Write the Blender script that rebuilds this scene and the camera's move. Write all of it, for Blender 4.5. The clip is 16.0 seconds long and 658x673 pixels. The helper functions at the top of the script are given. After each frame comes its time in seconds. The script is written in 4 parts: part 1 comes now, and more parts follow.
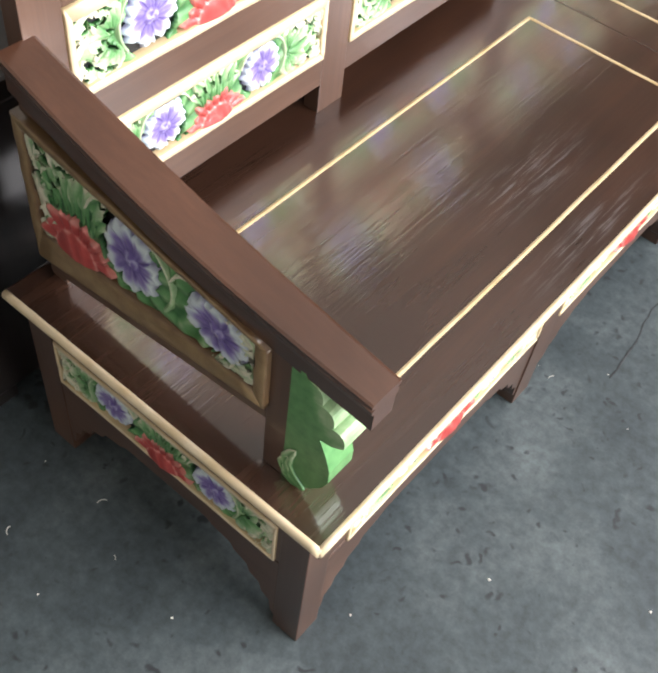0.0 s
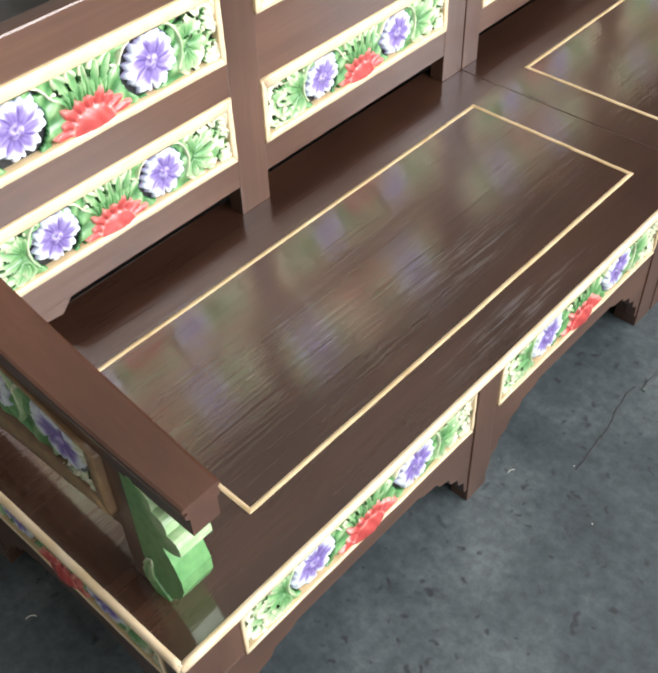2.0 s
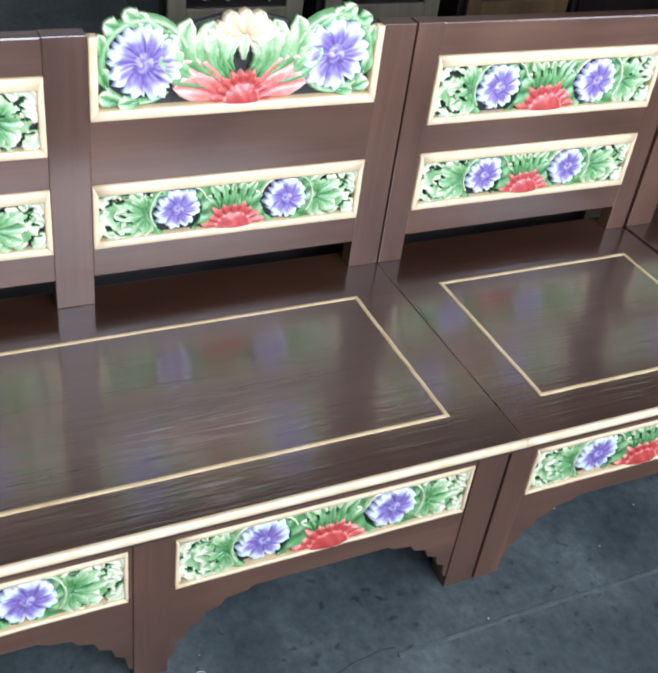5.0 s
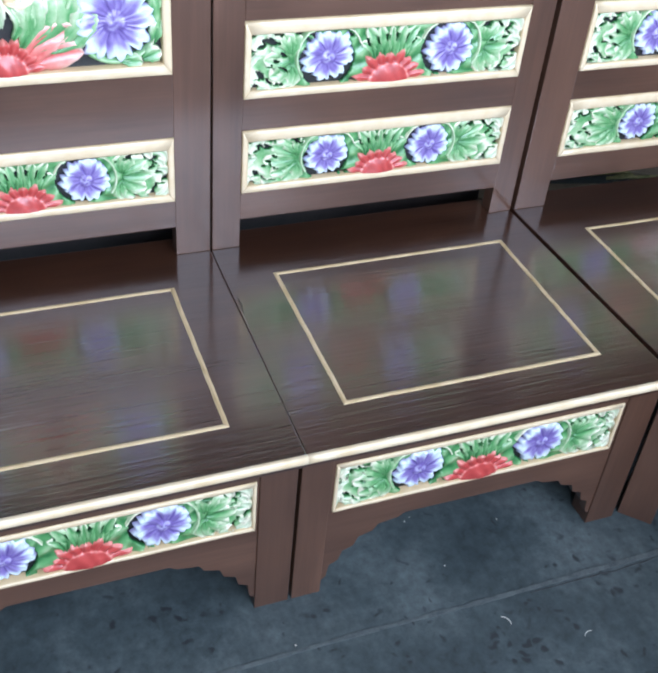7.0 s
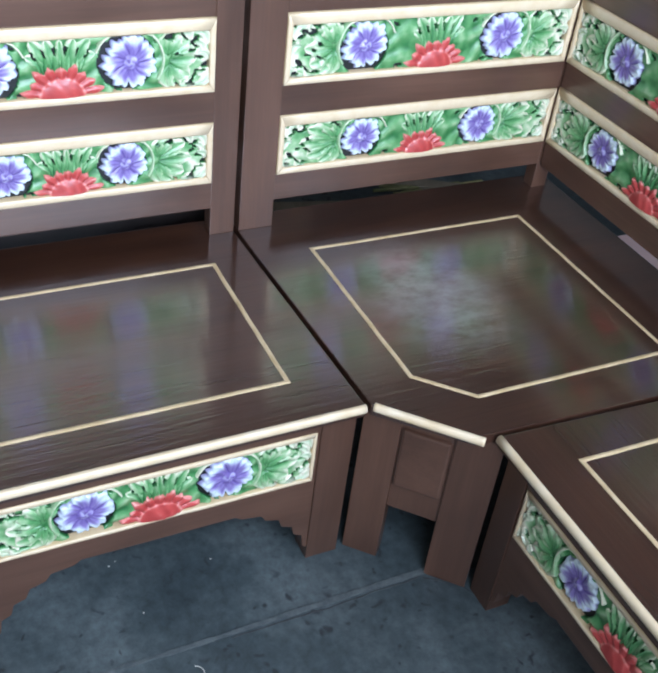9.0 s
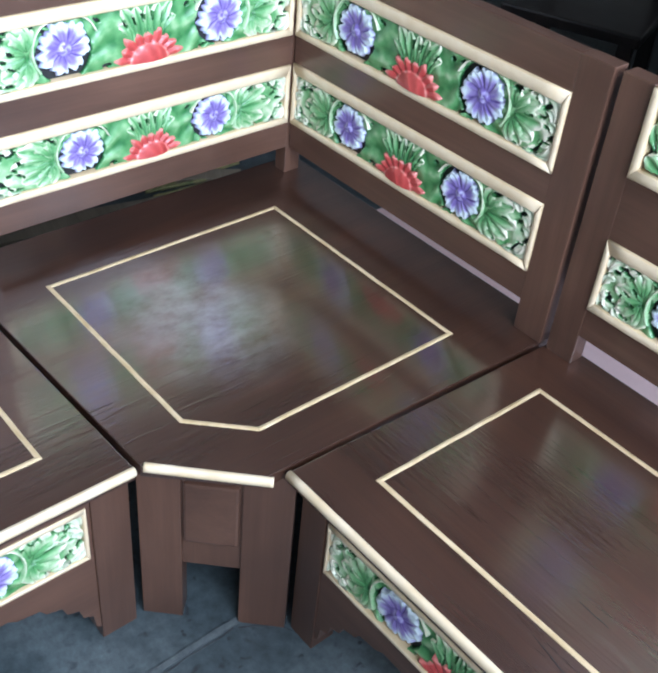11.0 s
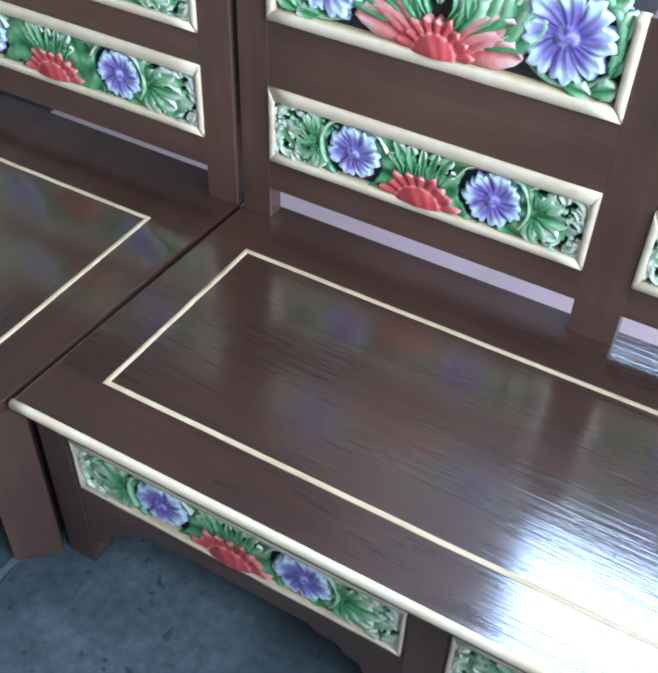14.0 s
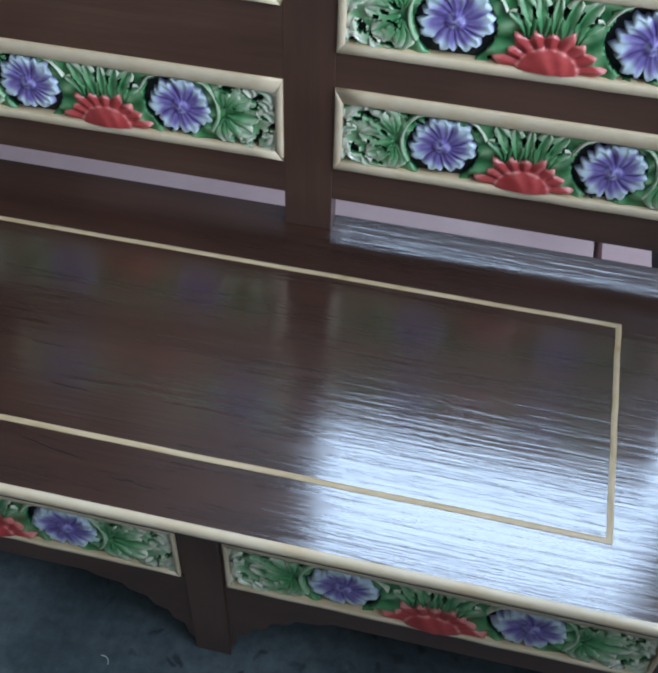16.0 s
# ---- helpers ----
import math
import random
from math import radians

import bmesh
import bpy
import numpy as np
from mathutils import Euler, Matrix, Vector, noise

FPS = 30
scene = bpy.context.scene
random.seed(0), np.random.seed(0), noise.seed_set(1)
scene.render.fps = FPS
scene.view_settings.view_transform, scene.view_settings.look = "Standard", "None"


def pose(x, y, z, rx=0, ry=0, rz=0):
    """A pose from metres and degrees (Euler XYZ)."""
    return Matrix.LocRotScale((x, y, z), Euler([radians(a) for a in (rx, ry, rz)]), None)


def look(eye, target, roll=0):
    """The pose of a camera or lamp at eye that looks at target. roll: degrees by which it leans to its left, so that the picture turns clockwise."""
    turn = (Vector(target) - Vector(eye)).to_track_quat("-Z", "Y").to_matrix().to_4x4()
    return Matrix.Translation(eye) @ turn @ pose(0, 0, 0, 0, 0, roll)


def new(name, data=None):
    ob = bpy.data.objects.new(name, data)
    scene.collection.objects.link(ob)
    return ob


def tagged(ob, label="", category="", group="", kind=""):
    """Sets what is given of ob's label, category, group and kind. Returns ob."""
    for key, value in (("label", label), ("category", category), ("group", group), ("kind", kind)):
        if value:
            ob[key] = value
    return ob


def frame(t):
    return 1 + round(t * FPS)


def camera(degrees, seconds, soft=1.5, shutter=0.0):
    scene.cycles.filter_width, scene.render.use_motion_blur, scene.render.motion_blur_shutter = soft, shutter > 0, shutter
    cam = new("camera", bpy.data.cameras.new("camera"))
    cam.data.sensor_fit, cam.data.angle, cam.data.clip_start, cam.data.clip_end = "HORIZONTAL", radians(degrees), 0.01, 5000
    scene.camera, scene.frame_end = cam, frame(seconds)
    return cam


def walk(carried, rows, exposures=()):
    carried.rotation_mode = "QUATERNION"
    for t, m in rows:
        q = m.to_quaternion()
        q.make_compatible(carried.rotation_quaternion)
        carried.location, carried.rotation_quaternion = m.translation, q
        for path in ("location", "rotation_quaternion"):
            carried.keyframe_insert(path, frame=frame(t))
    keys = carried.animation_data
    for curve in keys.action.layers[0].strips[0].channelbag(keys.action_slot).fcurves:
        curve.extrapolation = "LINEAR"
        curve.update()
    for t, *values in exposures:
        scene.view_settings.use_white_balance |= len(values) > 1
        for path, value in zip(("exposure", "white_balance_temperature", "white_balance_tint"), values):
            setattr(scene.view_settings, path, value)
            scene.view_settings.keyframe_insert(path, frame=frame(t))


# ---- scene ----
cam = camera(37.5, 16.0, soft=2.5)
PATH = [
    (0, (0.311, -0.52, 1.654), (-0.383, 0.519, 0.092), 8.2),
    (0.5, (0.328, -0.502, 1.649), (-0.424, 0.546, 0.122), 6.0),
    (1, (0.376, -0.457, 1.646), (-0.348, 0.685, 0.172), 4.5),
    (1.5, (0.448, -0.363, 1.638), (-0.36, 0.698, 0.147), 1.4),
    (2, (0.558, -0.274, 1.625), (-0.414, 0.735, 0.197), -2.3),
    (2.5, (0.621, -0.22, 1.643), (-0.439, 0.781, 0.274), 1.1),
    (3, (0.647, -0.104, 1.628), (-0.46, 0.839, 0.255), 4.2),
    (3.5, (0.706, 0.1, 1.597), (-0.503, 0.954, 0.252), 5.1),
    (6, (1.091, 0.671, 1.582), (-0.357, 1.458, 0.45), 10.2),
    (6.5, (1.037, 0.855, 1.603), (-0.388, 1.625, 0.43), 11.2),
    (7, (1.024, 0.999, 1.568), (-0.404, 1.63, 0.318), 5.8),
    (7.5, (1.047, 1.13, 1.585), (-0.428, 1.802, 0.413), 6.9),
    (8, (1.106, 1.269, 1.544), (-0.372, 1.986, 0.403), 5.9),
    (8.5, (1.118, 1.374, 1.563), (-0.316, 2.106, 0.375), 6.3),
    (11, (0.945, 1.65, 1.545), (-0.186, 2.741, 0.307), 6.0),
    (11.5, (0.96, 1.674, 1.546), (-0.063, 2.837, 0.28), 4.4),
    (12, (0.971, 1.683, 1.547), (0.022, 2.888, 0.264), 4.0),
    (12.5, (0.978, 1.69, 1.548), (0.106, 2.928, 0.242), 4.1),
    (13, (0.993, 1.704, 1.535), (0.191, 2.956, 0.197), 3.4),
    (13.5, (1.029, 1.714, 1.532), (0.297, 2.987, 0.173), 2.6),
    (14, (1.035, 1.725, 1.532), (0.355, 2.993, 0.143), 2.2),
    (14.5, (1.041, 1.729, 1.526), (0.467, 3.018, 0.108), 3.2),
    (15, (1.065, 1.74, 1.515), (0.578, 3.033, 0.069), 2.4),
    (15.5, (1.091, 1.753, 1.511), (0.708, 3.056, 0.043), 1.7),
    (16, (1.148, 1.763, 1.499), (0.88, 3.084, 0.021), 1.9),
]
EXPOSURES = [(0, 1.0, 6250, 13), (1, 0.95, 6250, 13), (2, 0.68, 6250, 13), (3.5, 0.42, 6150, 13), (6, 0.16, 5080, 11), (8.5, 0.08, 5050, 10), (11, 0.55, 5000, 10), (12.5, 0.7, 4720, 8), (13.5, 0.63, 4600, 7), (14.5, 0.45, 4560, 7), (15.2, 0.1, 4600, 6), (16, -0.45, 4850, 6)]
walk(cam, [(t, look(eye, target, roll)) for t, eye, target, roll in PATH], EXPOSURES)

# ---- world and light ----
world = bpy.data.worlds.new("sky")
scene.world = world
world.use_nodes = True
wn = world.node_tree.nodes
sky = wn.new("ShaderNodeTexSky")
sky.sky_type = "NISHITA"
sky.sun_disc = False
sky.sun_elevation = radians(48)
sky.sun_rotation = radians(60)
wn["Background"].inputs["Strength"].default_value = 0.12
world.node_tree.links.new(sky.outputs[0], wn["Background"].inputs["Color"])


def area_lamp(name, eye, target, sx, sy, power, color):
    data = bpy.data.lights.new(name, "AREA")
    data.shape, data.size, data.size_y, data.energy, data.color = "RECTANGLE", sx, sy, power, color
    ob = new(name, data)
    ob.matrix_world = look(eye, target)
    return ob


area_lamp("daylight_east_door", (3.9, 1.5, 1.95), (0, 1.5, 1.2), 3.4, 1.9, 310, (1.0, 0.97, 0.93))
area_lamp("daylight_north_window", (1.3, 3.44, 1.68), (1.3, 0, 1.55), 1.02, 1.5, 34, (0.95, 0.98, 1.0))
area_lamp("daylight_roof_light", (2.75, 1.9, 3.24), (2.75, 1.9, 0), 1.5, 2.2, 85, (1.0, 0.98, 0.95))


# ---- materials ----
def material(name):
    m = bpy.data.materials.new(name)
    m.use_nodes = True
    nt = m.node_tree
    return m, nt, nt.nodes["Principled BSDF"]


def node(nt, kind, **inputs):
    n = nt.nodes.new(kind)
    for key, value in inputs.items():
        n.inputs[key.replace("_", " ")].default_value = value
    return n


def ramp(nt, stops):
    n = nt.nodes.new("ShaderNodeValToRGB")
    els = n.color_ramp.elements
    while len(els) < len(stops):
        els.new(0.5)
    for e, (p, c) in zip(els, stops):
        e.position, e.color = p, (*c, 1)
    return n


def coords(nt, scale, shift=True):
    """Object coordinates, scaled, and moved by a random step from object to object."""
    tc = nt.nodes.new("ShaderNodeTexCoord")
    mp = nt.nodes.new("ShaderNodeMapping")
    mp.inputs["Scale"].default_value = scale
    nt.links.new(tc.outputs["Object"], mp.inputs["Vector"])
    if shift:
        info = nt.nodes.new("ShaderNodeObjectInfo")
        mul = nt.nodes.new("ShaderNodeMath")
        mul.operation = "MULTIPLY"
        mul.inputs[1].default_value = 37.0
        nt.links.new(info.outputs["Random"], mul.inputs[0])
        nt.links.new(mul.outputs[0], mp.inputs["Location"])
    return mp


def wood(name, axis, dark=(0.053, 0.0255, 0.0148), light=(0.117, 0.061, 0.0375), rough=0.36, coat=0.4, shift=True, bump=0.08, gloss=0.16, mirror=1.7, pores=2.4):
    m, nt, b = material(name)
    L = nt.links.new
    fine = [17.0, 17.0, 17.0]
    fine[axis] = 1.6
    vein = [170.0, 170.0, 170.0]
    vein[axis] = 3.2
    broad = node(nt, "ShaderNodeTexNoise", Scale=1.0, Detail=5.0, Roughness=0.62, Distortion=0.5)
    grain = node(nt, "ShaderNodeTexNoise", Scale=1.0, Detail=4.0, Roughness=0.6)
    cloud = node(nt, "ShaderNodeTexNoise", Scale=3.3, Detail=3.0)
    L(coords(nt, fine, shift).outputs[0], broad.inputs["Vector"])
    L(coords(nt, vein, shift).outputs[0], grain.inputs["Vector"])
    L(coords(nt, (1, 1, 1), shift).outputs[0], cloud.inputs["Vector"])
    mix = nt.nodes.new("ShaderNodeMath")
    mix.operation = "MULTIPLY_ADD"
    mix.inputs[1].default_value = 0.35
    L(grain.outputs["Fac"], mix.inputs[0])
    L(broad.outputs["Fac"], mix.inputs[2])
    r = ramp(nt, [(0.3, dark), (0.66, tuple((a + c) / 2 for a, c in zip(dark, light))), (0.95, light)])
    L(mix.outputs[0], r.inputs["Fac"])
    tone = ramp(nt, [(0.3, (0.72, 0.7, 0.7)), (0.7, (1.15, 1.12, 1.1))])
    L(cloud.outputs["Fac"], tone.inputs["Fac"])
    mul = nt.nodes.new("ShaderNodeMix")
    mul.data_type, mul.blend_type = "RGBA", "MULTIPLY"
    mul.inputs["Factor"].default_value = 1.0
    L(r.outputs["Color"], mul.inputs["A"])
    L(tone.outputs["Color"], mul.inputs["B"])
    L(mul.outputs["Result"], b.inputs["Base Color"])
    rr = nt.nodes.new("ShaderNodeMapRange")
    rr.inputs["To Min"].default_value, rr.inputs["To Max"].default_value = rough - 0.08, rough + 0.14
    L(cloud.outputs["Fac"], rr.inputs["Value"])
    L(rr.outputs[0], b.inputs["Roughness"])
    bp = node(nt, "ShaderNodeBump", Strength=bump, Distance=0.002)
    pore = [125.0, 125.0, 125.0]
    pore[axis] = pores
    lines = node(nt, "ShaderNodeTexNoise", Scale=1.0, Detail=4.0, Roughness=0.6, Distortion=0.55)
    L(coords(nt, pore, shift).outputs[0], lines.inputs["Vector"])
    L(lines.outputs["Fac"], bp.inputs["Height"])
    L(bp.outputs[0], b.inputs["Normal"])
    L(bp.outputs[0], b.inputs["Coat Normal"])
    b.inputs["Coat Weight"].default_value = coat
    b.inputs["Coat IOR"].default_value = mirror
    b.inputs["Coat Roughness"].default_value = gloss
    return m


def worn_glint_lacquer(base, name, spots, pale_streaks, streak_axis):
    """A copy of a lacquer with dry hazy patches or with glints of light put into its colour, each an oval (x, y, radius
    along, radius across), broken into streaks along the grain.
    """
    m = base.copy()
    m.name = name
    nt = m.node_tree
    L = nt.links.new
    b = nt.nodes["Principled BSDF"]
    pos = nt.nodes.new("ShaderNodeTexCoord")
    total = None
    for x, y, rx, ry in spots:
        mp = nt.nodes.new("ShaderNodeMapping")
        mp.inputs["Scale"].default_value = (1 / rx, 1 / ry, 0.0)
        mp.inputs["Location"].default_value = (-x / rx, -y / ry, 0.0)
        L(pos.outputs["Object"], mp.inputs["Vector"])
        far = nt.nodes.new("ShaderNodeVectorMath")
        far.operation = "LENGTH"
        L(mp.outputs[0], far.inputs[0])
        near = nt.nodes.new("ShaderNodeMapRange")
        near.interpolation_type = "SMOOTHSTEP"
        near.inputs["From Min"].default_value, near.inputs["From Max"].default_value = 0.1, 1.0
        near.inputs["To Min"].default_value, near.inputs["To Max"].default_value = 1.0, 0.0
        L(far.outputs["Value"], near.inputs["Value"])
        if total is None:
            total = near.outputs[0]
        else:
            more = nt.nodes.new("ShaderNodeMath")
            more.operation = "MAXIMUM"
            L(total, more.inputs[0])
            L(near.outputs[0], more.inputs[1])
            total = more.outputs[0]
    stretch = [pale_streaks[0]] * 3
    stretch[streak_axis] = pale_streaks[1]
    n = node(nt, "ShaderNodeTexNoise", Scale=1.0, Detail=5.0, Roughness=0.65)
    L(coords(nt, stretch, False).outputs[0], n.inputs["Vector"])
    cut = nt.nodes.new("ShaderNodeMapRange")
    cut.inputs["From Min"].default_value, cut.inputs["From Max"].default_value = pale_streaks[2], pale_streaks[3]
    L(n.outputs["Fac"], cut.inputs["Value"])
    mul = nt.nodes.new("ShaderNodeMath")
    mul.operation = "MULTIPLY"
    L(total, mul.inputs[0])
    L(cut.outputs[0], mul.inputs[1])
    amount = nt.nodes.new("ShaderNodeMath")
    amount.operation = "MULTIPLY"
    amount.inputs[1].default_value = pale_streaks[4]
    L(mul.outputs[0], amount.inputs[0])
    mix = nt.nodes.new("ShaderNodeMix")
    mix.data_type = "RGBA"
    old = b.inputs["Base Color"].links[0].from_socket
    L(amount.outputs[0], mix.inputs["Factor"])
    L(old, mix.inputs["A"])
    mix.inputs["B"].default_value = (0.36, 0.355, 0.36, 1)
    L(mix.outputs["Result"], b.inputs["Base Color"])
    return m


def paint(name, stops, rough=0.38, coat=0.3, noise_scale=60.0, bump=0.25):
    """Brushed paint: the tone laid on each carved piece runs through the stops."""
    m, nt, b = material(name)
    L = nt.links.new
    at = nt.nodes.new("ShaderNodeAttribute")
    at.attribute_name = "tone"
    n = node(nt, "ShaderNodeTexNoise", Scale=noise_scale, Detail=4.0)
    L(coords(nt, (1, 1, 1)).outputs[0], n.inputs["Vector"])
    add = nt.nodes.new("ShaderNodeMath")
    add.operation = "MULTIPLY_ADD"
    add.inputs[1].default_value = 0.45
    L(n.outputs["Fac"], add.inputs[0])
    sub = nt.nodes.new("ShaderNodeMath")
    sub.operation = "SUBTRACT"
    sub.inputs[1].default_value = 0.22
    L(at.outputs["Fac"], sub.inputs[0])
    L(sub.outputs[0], add.inputs[2])
    r = ramp(nt, stops)
    L(add.outputs[0], r.inputs["Fac"])
    L(r.outputs["Color"], b.inputs["Base Color"])
    bp = node(nt, "ShaderNodeBump", Strength=bump, Distance=0.002)
    L(n.outputs["Fac"], bp.inputs["Height"])
    L(bp.outputs[0], b.inputs["Normal"])
    b.inputs["Roughness"].default_value = rough
    b.inputs["Coat Weight"].default_value = coat
    b.inputs["Coat Roughness"].default_value = 0.2
    return m


def speckled(name, stops, scale, rough, bump=0.2, detail=6.0):
    m, nt, b = material(name)
    L = nt.links.new
    n = node(nt, "ShaderNodeTexNoise", Scale=scale, Detail=detail, Roughness=0.65)
    L(coords(nt, (1, 1, 1)).outputs[0], n.inputs["Vector"])
    r = ramp(nt, stops)
    L(n.outputs["Fac"], r.inputs["Fac"])
    L(r.outputs["Color"], b.inputs["Base Color"])
    bp = node(nt, "ShaderNodeBump", Strength=bump, Distance=0.003)
    L(n.outputs["Fac"], bp.inputs["Height"])
    L(bp.outputs[0], b.inputs["Normal"])
    b.inputs["Roughness"].default_value = rough
    return m


def concrete():
    """Worn grey cement floor with dark oil spots and pale scuffs."""
    m, nt, b = material("worn_cement")
    L = nt.links.new
    mp = coords(nt, (1, 1, 1), False)
    big = node(nt, "ShaderNodeTexNoise", Scale=2.3, Detail=6.0, Roughness=0.6)
    fine = node(nt, "ShaderNodeTexNoise", Scale=42.0, Detail=5.0, Roughness=0.7)
    warp = node(nt, "ShaderNodeTexNoise", Scale=14.0, Detail=3.0)
    spots = node(nt, "ShaderNodeTexVoronoi", Scale=30.0, Randomness=1.0)
    patch = node(nt, "ShaderNodeTexNoise", Scale=3.1, Detail=2.0)
    for n in (big, fine, warp, patch):
        L(mp.outputs[0], n.inputs["Vector"])
    off = nt.nodes.new("ShaderNodeVectorMath")
    off.operation = "MULTIPLY_ADD"
    off.inputs[1].default_value = (0.09, 0.09, 0.0)
    L(warp.outputs["Color"], off.inputs[0])
    L(mp.outputs[0], off.inputs[2])
    L(off.outputs[0], spots.inputs["Vector"])
    base = ramp(nt, [(0.3, (0.025, 0.034, 0.038)), (0.48, (0.054, 0.069, 0.073)), (0.68, (0.119, 0.14, 0.143))])
    L(big.outputs["Fac"], base.inputs["Fac"])
    f = ramp(nt, [(0.3, (0.62, 0.62, 0.62)), (0.7, (1.3, 1.3, 1.3))])
    L(fine.outputs["Fac"], f.inputs["Fac"])
    mul = nt.nodes.new("ShaderNodeMix")
    mul.data_type, mul.blend_type = "RGBA", "MULTIPLY"
    mul.inputs["Factor"].default_value = 1.0
    L(base.outputs["Color"], mul.inputs["A"])
    L(f.outputs["Color"], mul.inputs["B"])
    cut = nt.nodes.new("ShaderNodeMath")
    cut.operation = "MULTIPLY_ADD"
    cut.inputs[1].default_value = 0.65
    cut.inputs[2].default_value = -0.165
    L(patch.outputs["Fac"], cut.inputs[0])
    less = nt.nodes.new("ShaderNodeMapRange")
    less.inputs["From Min"].default_value, less.inputs["From Max"].default_value = -0.09, 0.07
    less.inputs["To Min"].default_value, less.inputs["To Max"].default_value = 0.92, 0.0
    diff = nt.nodes.new("ShaderNodeMath")
    diff.operation = "SUBTRACT"
    L(spots.outputs["Distance"], diff.inputs[0])
    L(cut.outputs[0], diff.inputs[1])
    L(diff.outputs[0], less.inputs["Value"])
    mix = nt.nodes.new("ShaderNodeMix")
    mix.data_type = "RGBA"
    L(less.outputs[0], mix.inputs["Factor"])
    L(mul.outputs["Result"], mix.inputs["A"])
    mix.inputs["B"].default_value = (0.02, 0.022, 0.025, 1)
    L(mix.outputs["Result"], b.inputs["Base Color"])
    bp = node(nt, "ShaderNodeBump", Strength=0.25, Distance=0.003)
    L(fine.outputs["Fac"], bp.inputs["Height"])
    L(bp.outputs[0], b.inputs["Normal"])
    rr = nt.nodes.new("ShaderNodeMapRange")
    rr.inputs["To Min"].default_value, rr.inputs["To Max"].default_value = 0.38, 0.72
    L(big.outputs["Fac"], rr.inputs["Value"])
    L(rr.outputs[0], b.inputs["Roughness"])
    return m


WOOD = [wood("brown_lacquered_wood_%s" % a, i) for i, a in enumerate(("along", "across", "upright"))]
SEAT = [wood("brown_lacquered_seat_%s" % a, i, dark=(0.0235, 0.0088, 0.0042), light=(0.057, 0.0225, 0.0105), rough=0.42, coat=1.0, bump=0.27, gloss=0.105, mirror=2.3, pores=5.0) for i, a in enumerate(("along", "across"))]
# Long bench: glints of light on the grain, painted as pale streaks.
GLINTS_A = [(0.88, 0.21, 0.26, 0.08), (0.84, 0.05, 0.3, 0.05)]
CORNER_SEAT = worn_glint_lacquer(SEAT[1], "hazy_corner_seat", [(-0.03, -0.13, 0.27, 0.2)], (9.0, 5.0, 0.36, 0.64, 0.7), 1)
BENCH_SEAT = worn_glint_lacquer(SEAT[0], "dry_streaked_bench_seat", GLINTS_A, (170.0, 9.0, 0.5, 0.66, 0.3), 0)
RAIL = wood("brown_lacquered_rail", 1, dark=(0.047, 0.018, 0.0085), light=(0.095, 0.039, 0.02), rough=0.34, coat=0.8, gloss=0.12, mirror=1.8)
CREAM = paint("cream_paint", [(0.0, (0.22, 0.14, 0.06)), (0.25, (0.5, 0.37, 0.19)), (0.5, (0.63, 0.49, 0.29)), (0.85, (0.74, 0.63, 0.45))], noise_scale=38.0)
BLACK = speckled("black_painted_ground", [(0.3, (0.006, 0.007, 0.008)), (0.8, (0.02, 0.022, 0.022))], 60.0, 0.5)
GREEN = paint("green_paint", [(0.0, (0.012, 0.055, 0.014)), (0.3, (0.04, 0.16, 0.042)), (0.6, (0.135, 0.315, 0.112)), (0.85, (0.37, 0.5, 0.28)), (1.0, (0.72, 0.69, 0.52))])
PURPLE = paint("purple_paint", [(0.0, (0.08, 0.05, 0.22)), (0.3, (0.18, 0.13, 0.36)), (0.55, (0.32, 0.28, 0.51)), (0.8, (0.47, 0.51, 0.63)), (1.0, (0.63, 0.7, 0.73))])
PALEGREEN = paint("pale_green_paint", [(0.0, (0.08, 0.2, 0.09)), (0.5, (0.38, 0.48, 0.3)), (1.0, (0.74, 0.7, 0.54))])
RED = paint("red_paint", [(0.0, (0.24, 0.015, 0.015)), (0.45, (0.46, 0.065, 0.055)), (0.75, (0.64, 0.24, 0.2)), (1.0, (0.76, 0.52, 0.44))])
CEMENT = concrete()
RIDGE = speckled("pale_cement_ridge", [(0.3, (0.05, 0.06, 0.064)), (0.7, (0.115, 0.13, 0.13))], 40.0, 0.8)
DIRT = speckled("black_floor_dirt", [(0.3, (0.02, 0.022, 0.024)), (0.7, (0.05, 0.054, 0.056))], 40.0, 0.8)
PLASTER = speckled("pale_pink_plaster", [(0.3, (0.6, 0.42, 0.4)), (0.7, (0.72, 0.54, 0.5))], 5.0, 0.85)
GREYWALL = speckled("off_white_plaster", [(0.3, (0.6, 0.59, 0.56)), (0.7, (0.75, 0.74, 0.7))], 3.0, 0.9)
# Backlit shade of the unseen north wall, put into its colour; darkens seat reflections.
DARKWALL = speckled("backlit_dark_plaster", [(0.3, (0.06, 0.05, 0.045)), (0.7, (0.12, 0.1, 0.09))], 3.0, 0.9)
ROOF = speckled("roof_underside", [(0.3, (0.34, 0.32, 0.29)), (0.7, (0.46, 0.44, 0.4))], 2.0, 0.9)
DARKWOOD = wood("black_brown_wood", 2, (0.006, 0.005, 0.005), (0.022, 0.016, 0.014))
GILT = paint("worn_gilt_brown_paint", [(0.0, (0.06, 0.03, 0.012)), (0.5, (0.16, 0.092, 0.04)), (1.0, (0.42, 0.31, 0.15))], noise_scale=45.0)
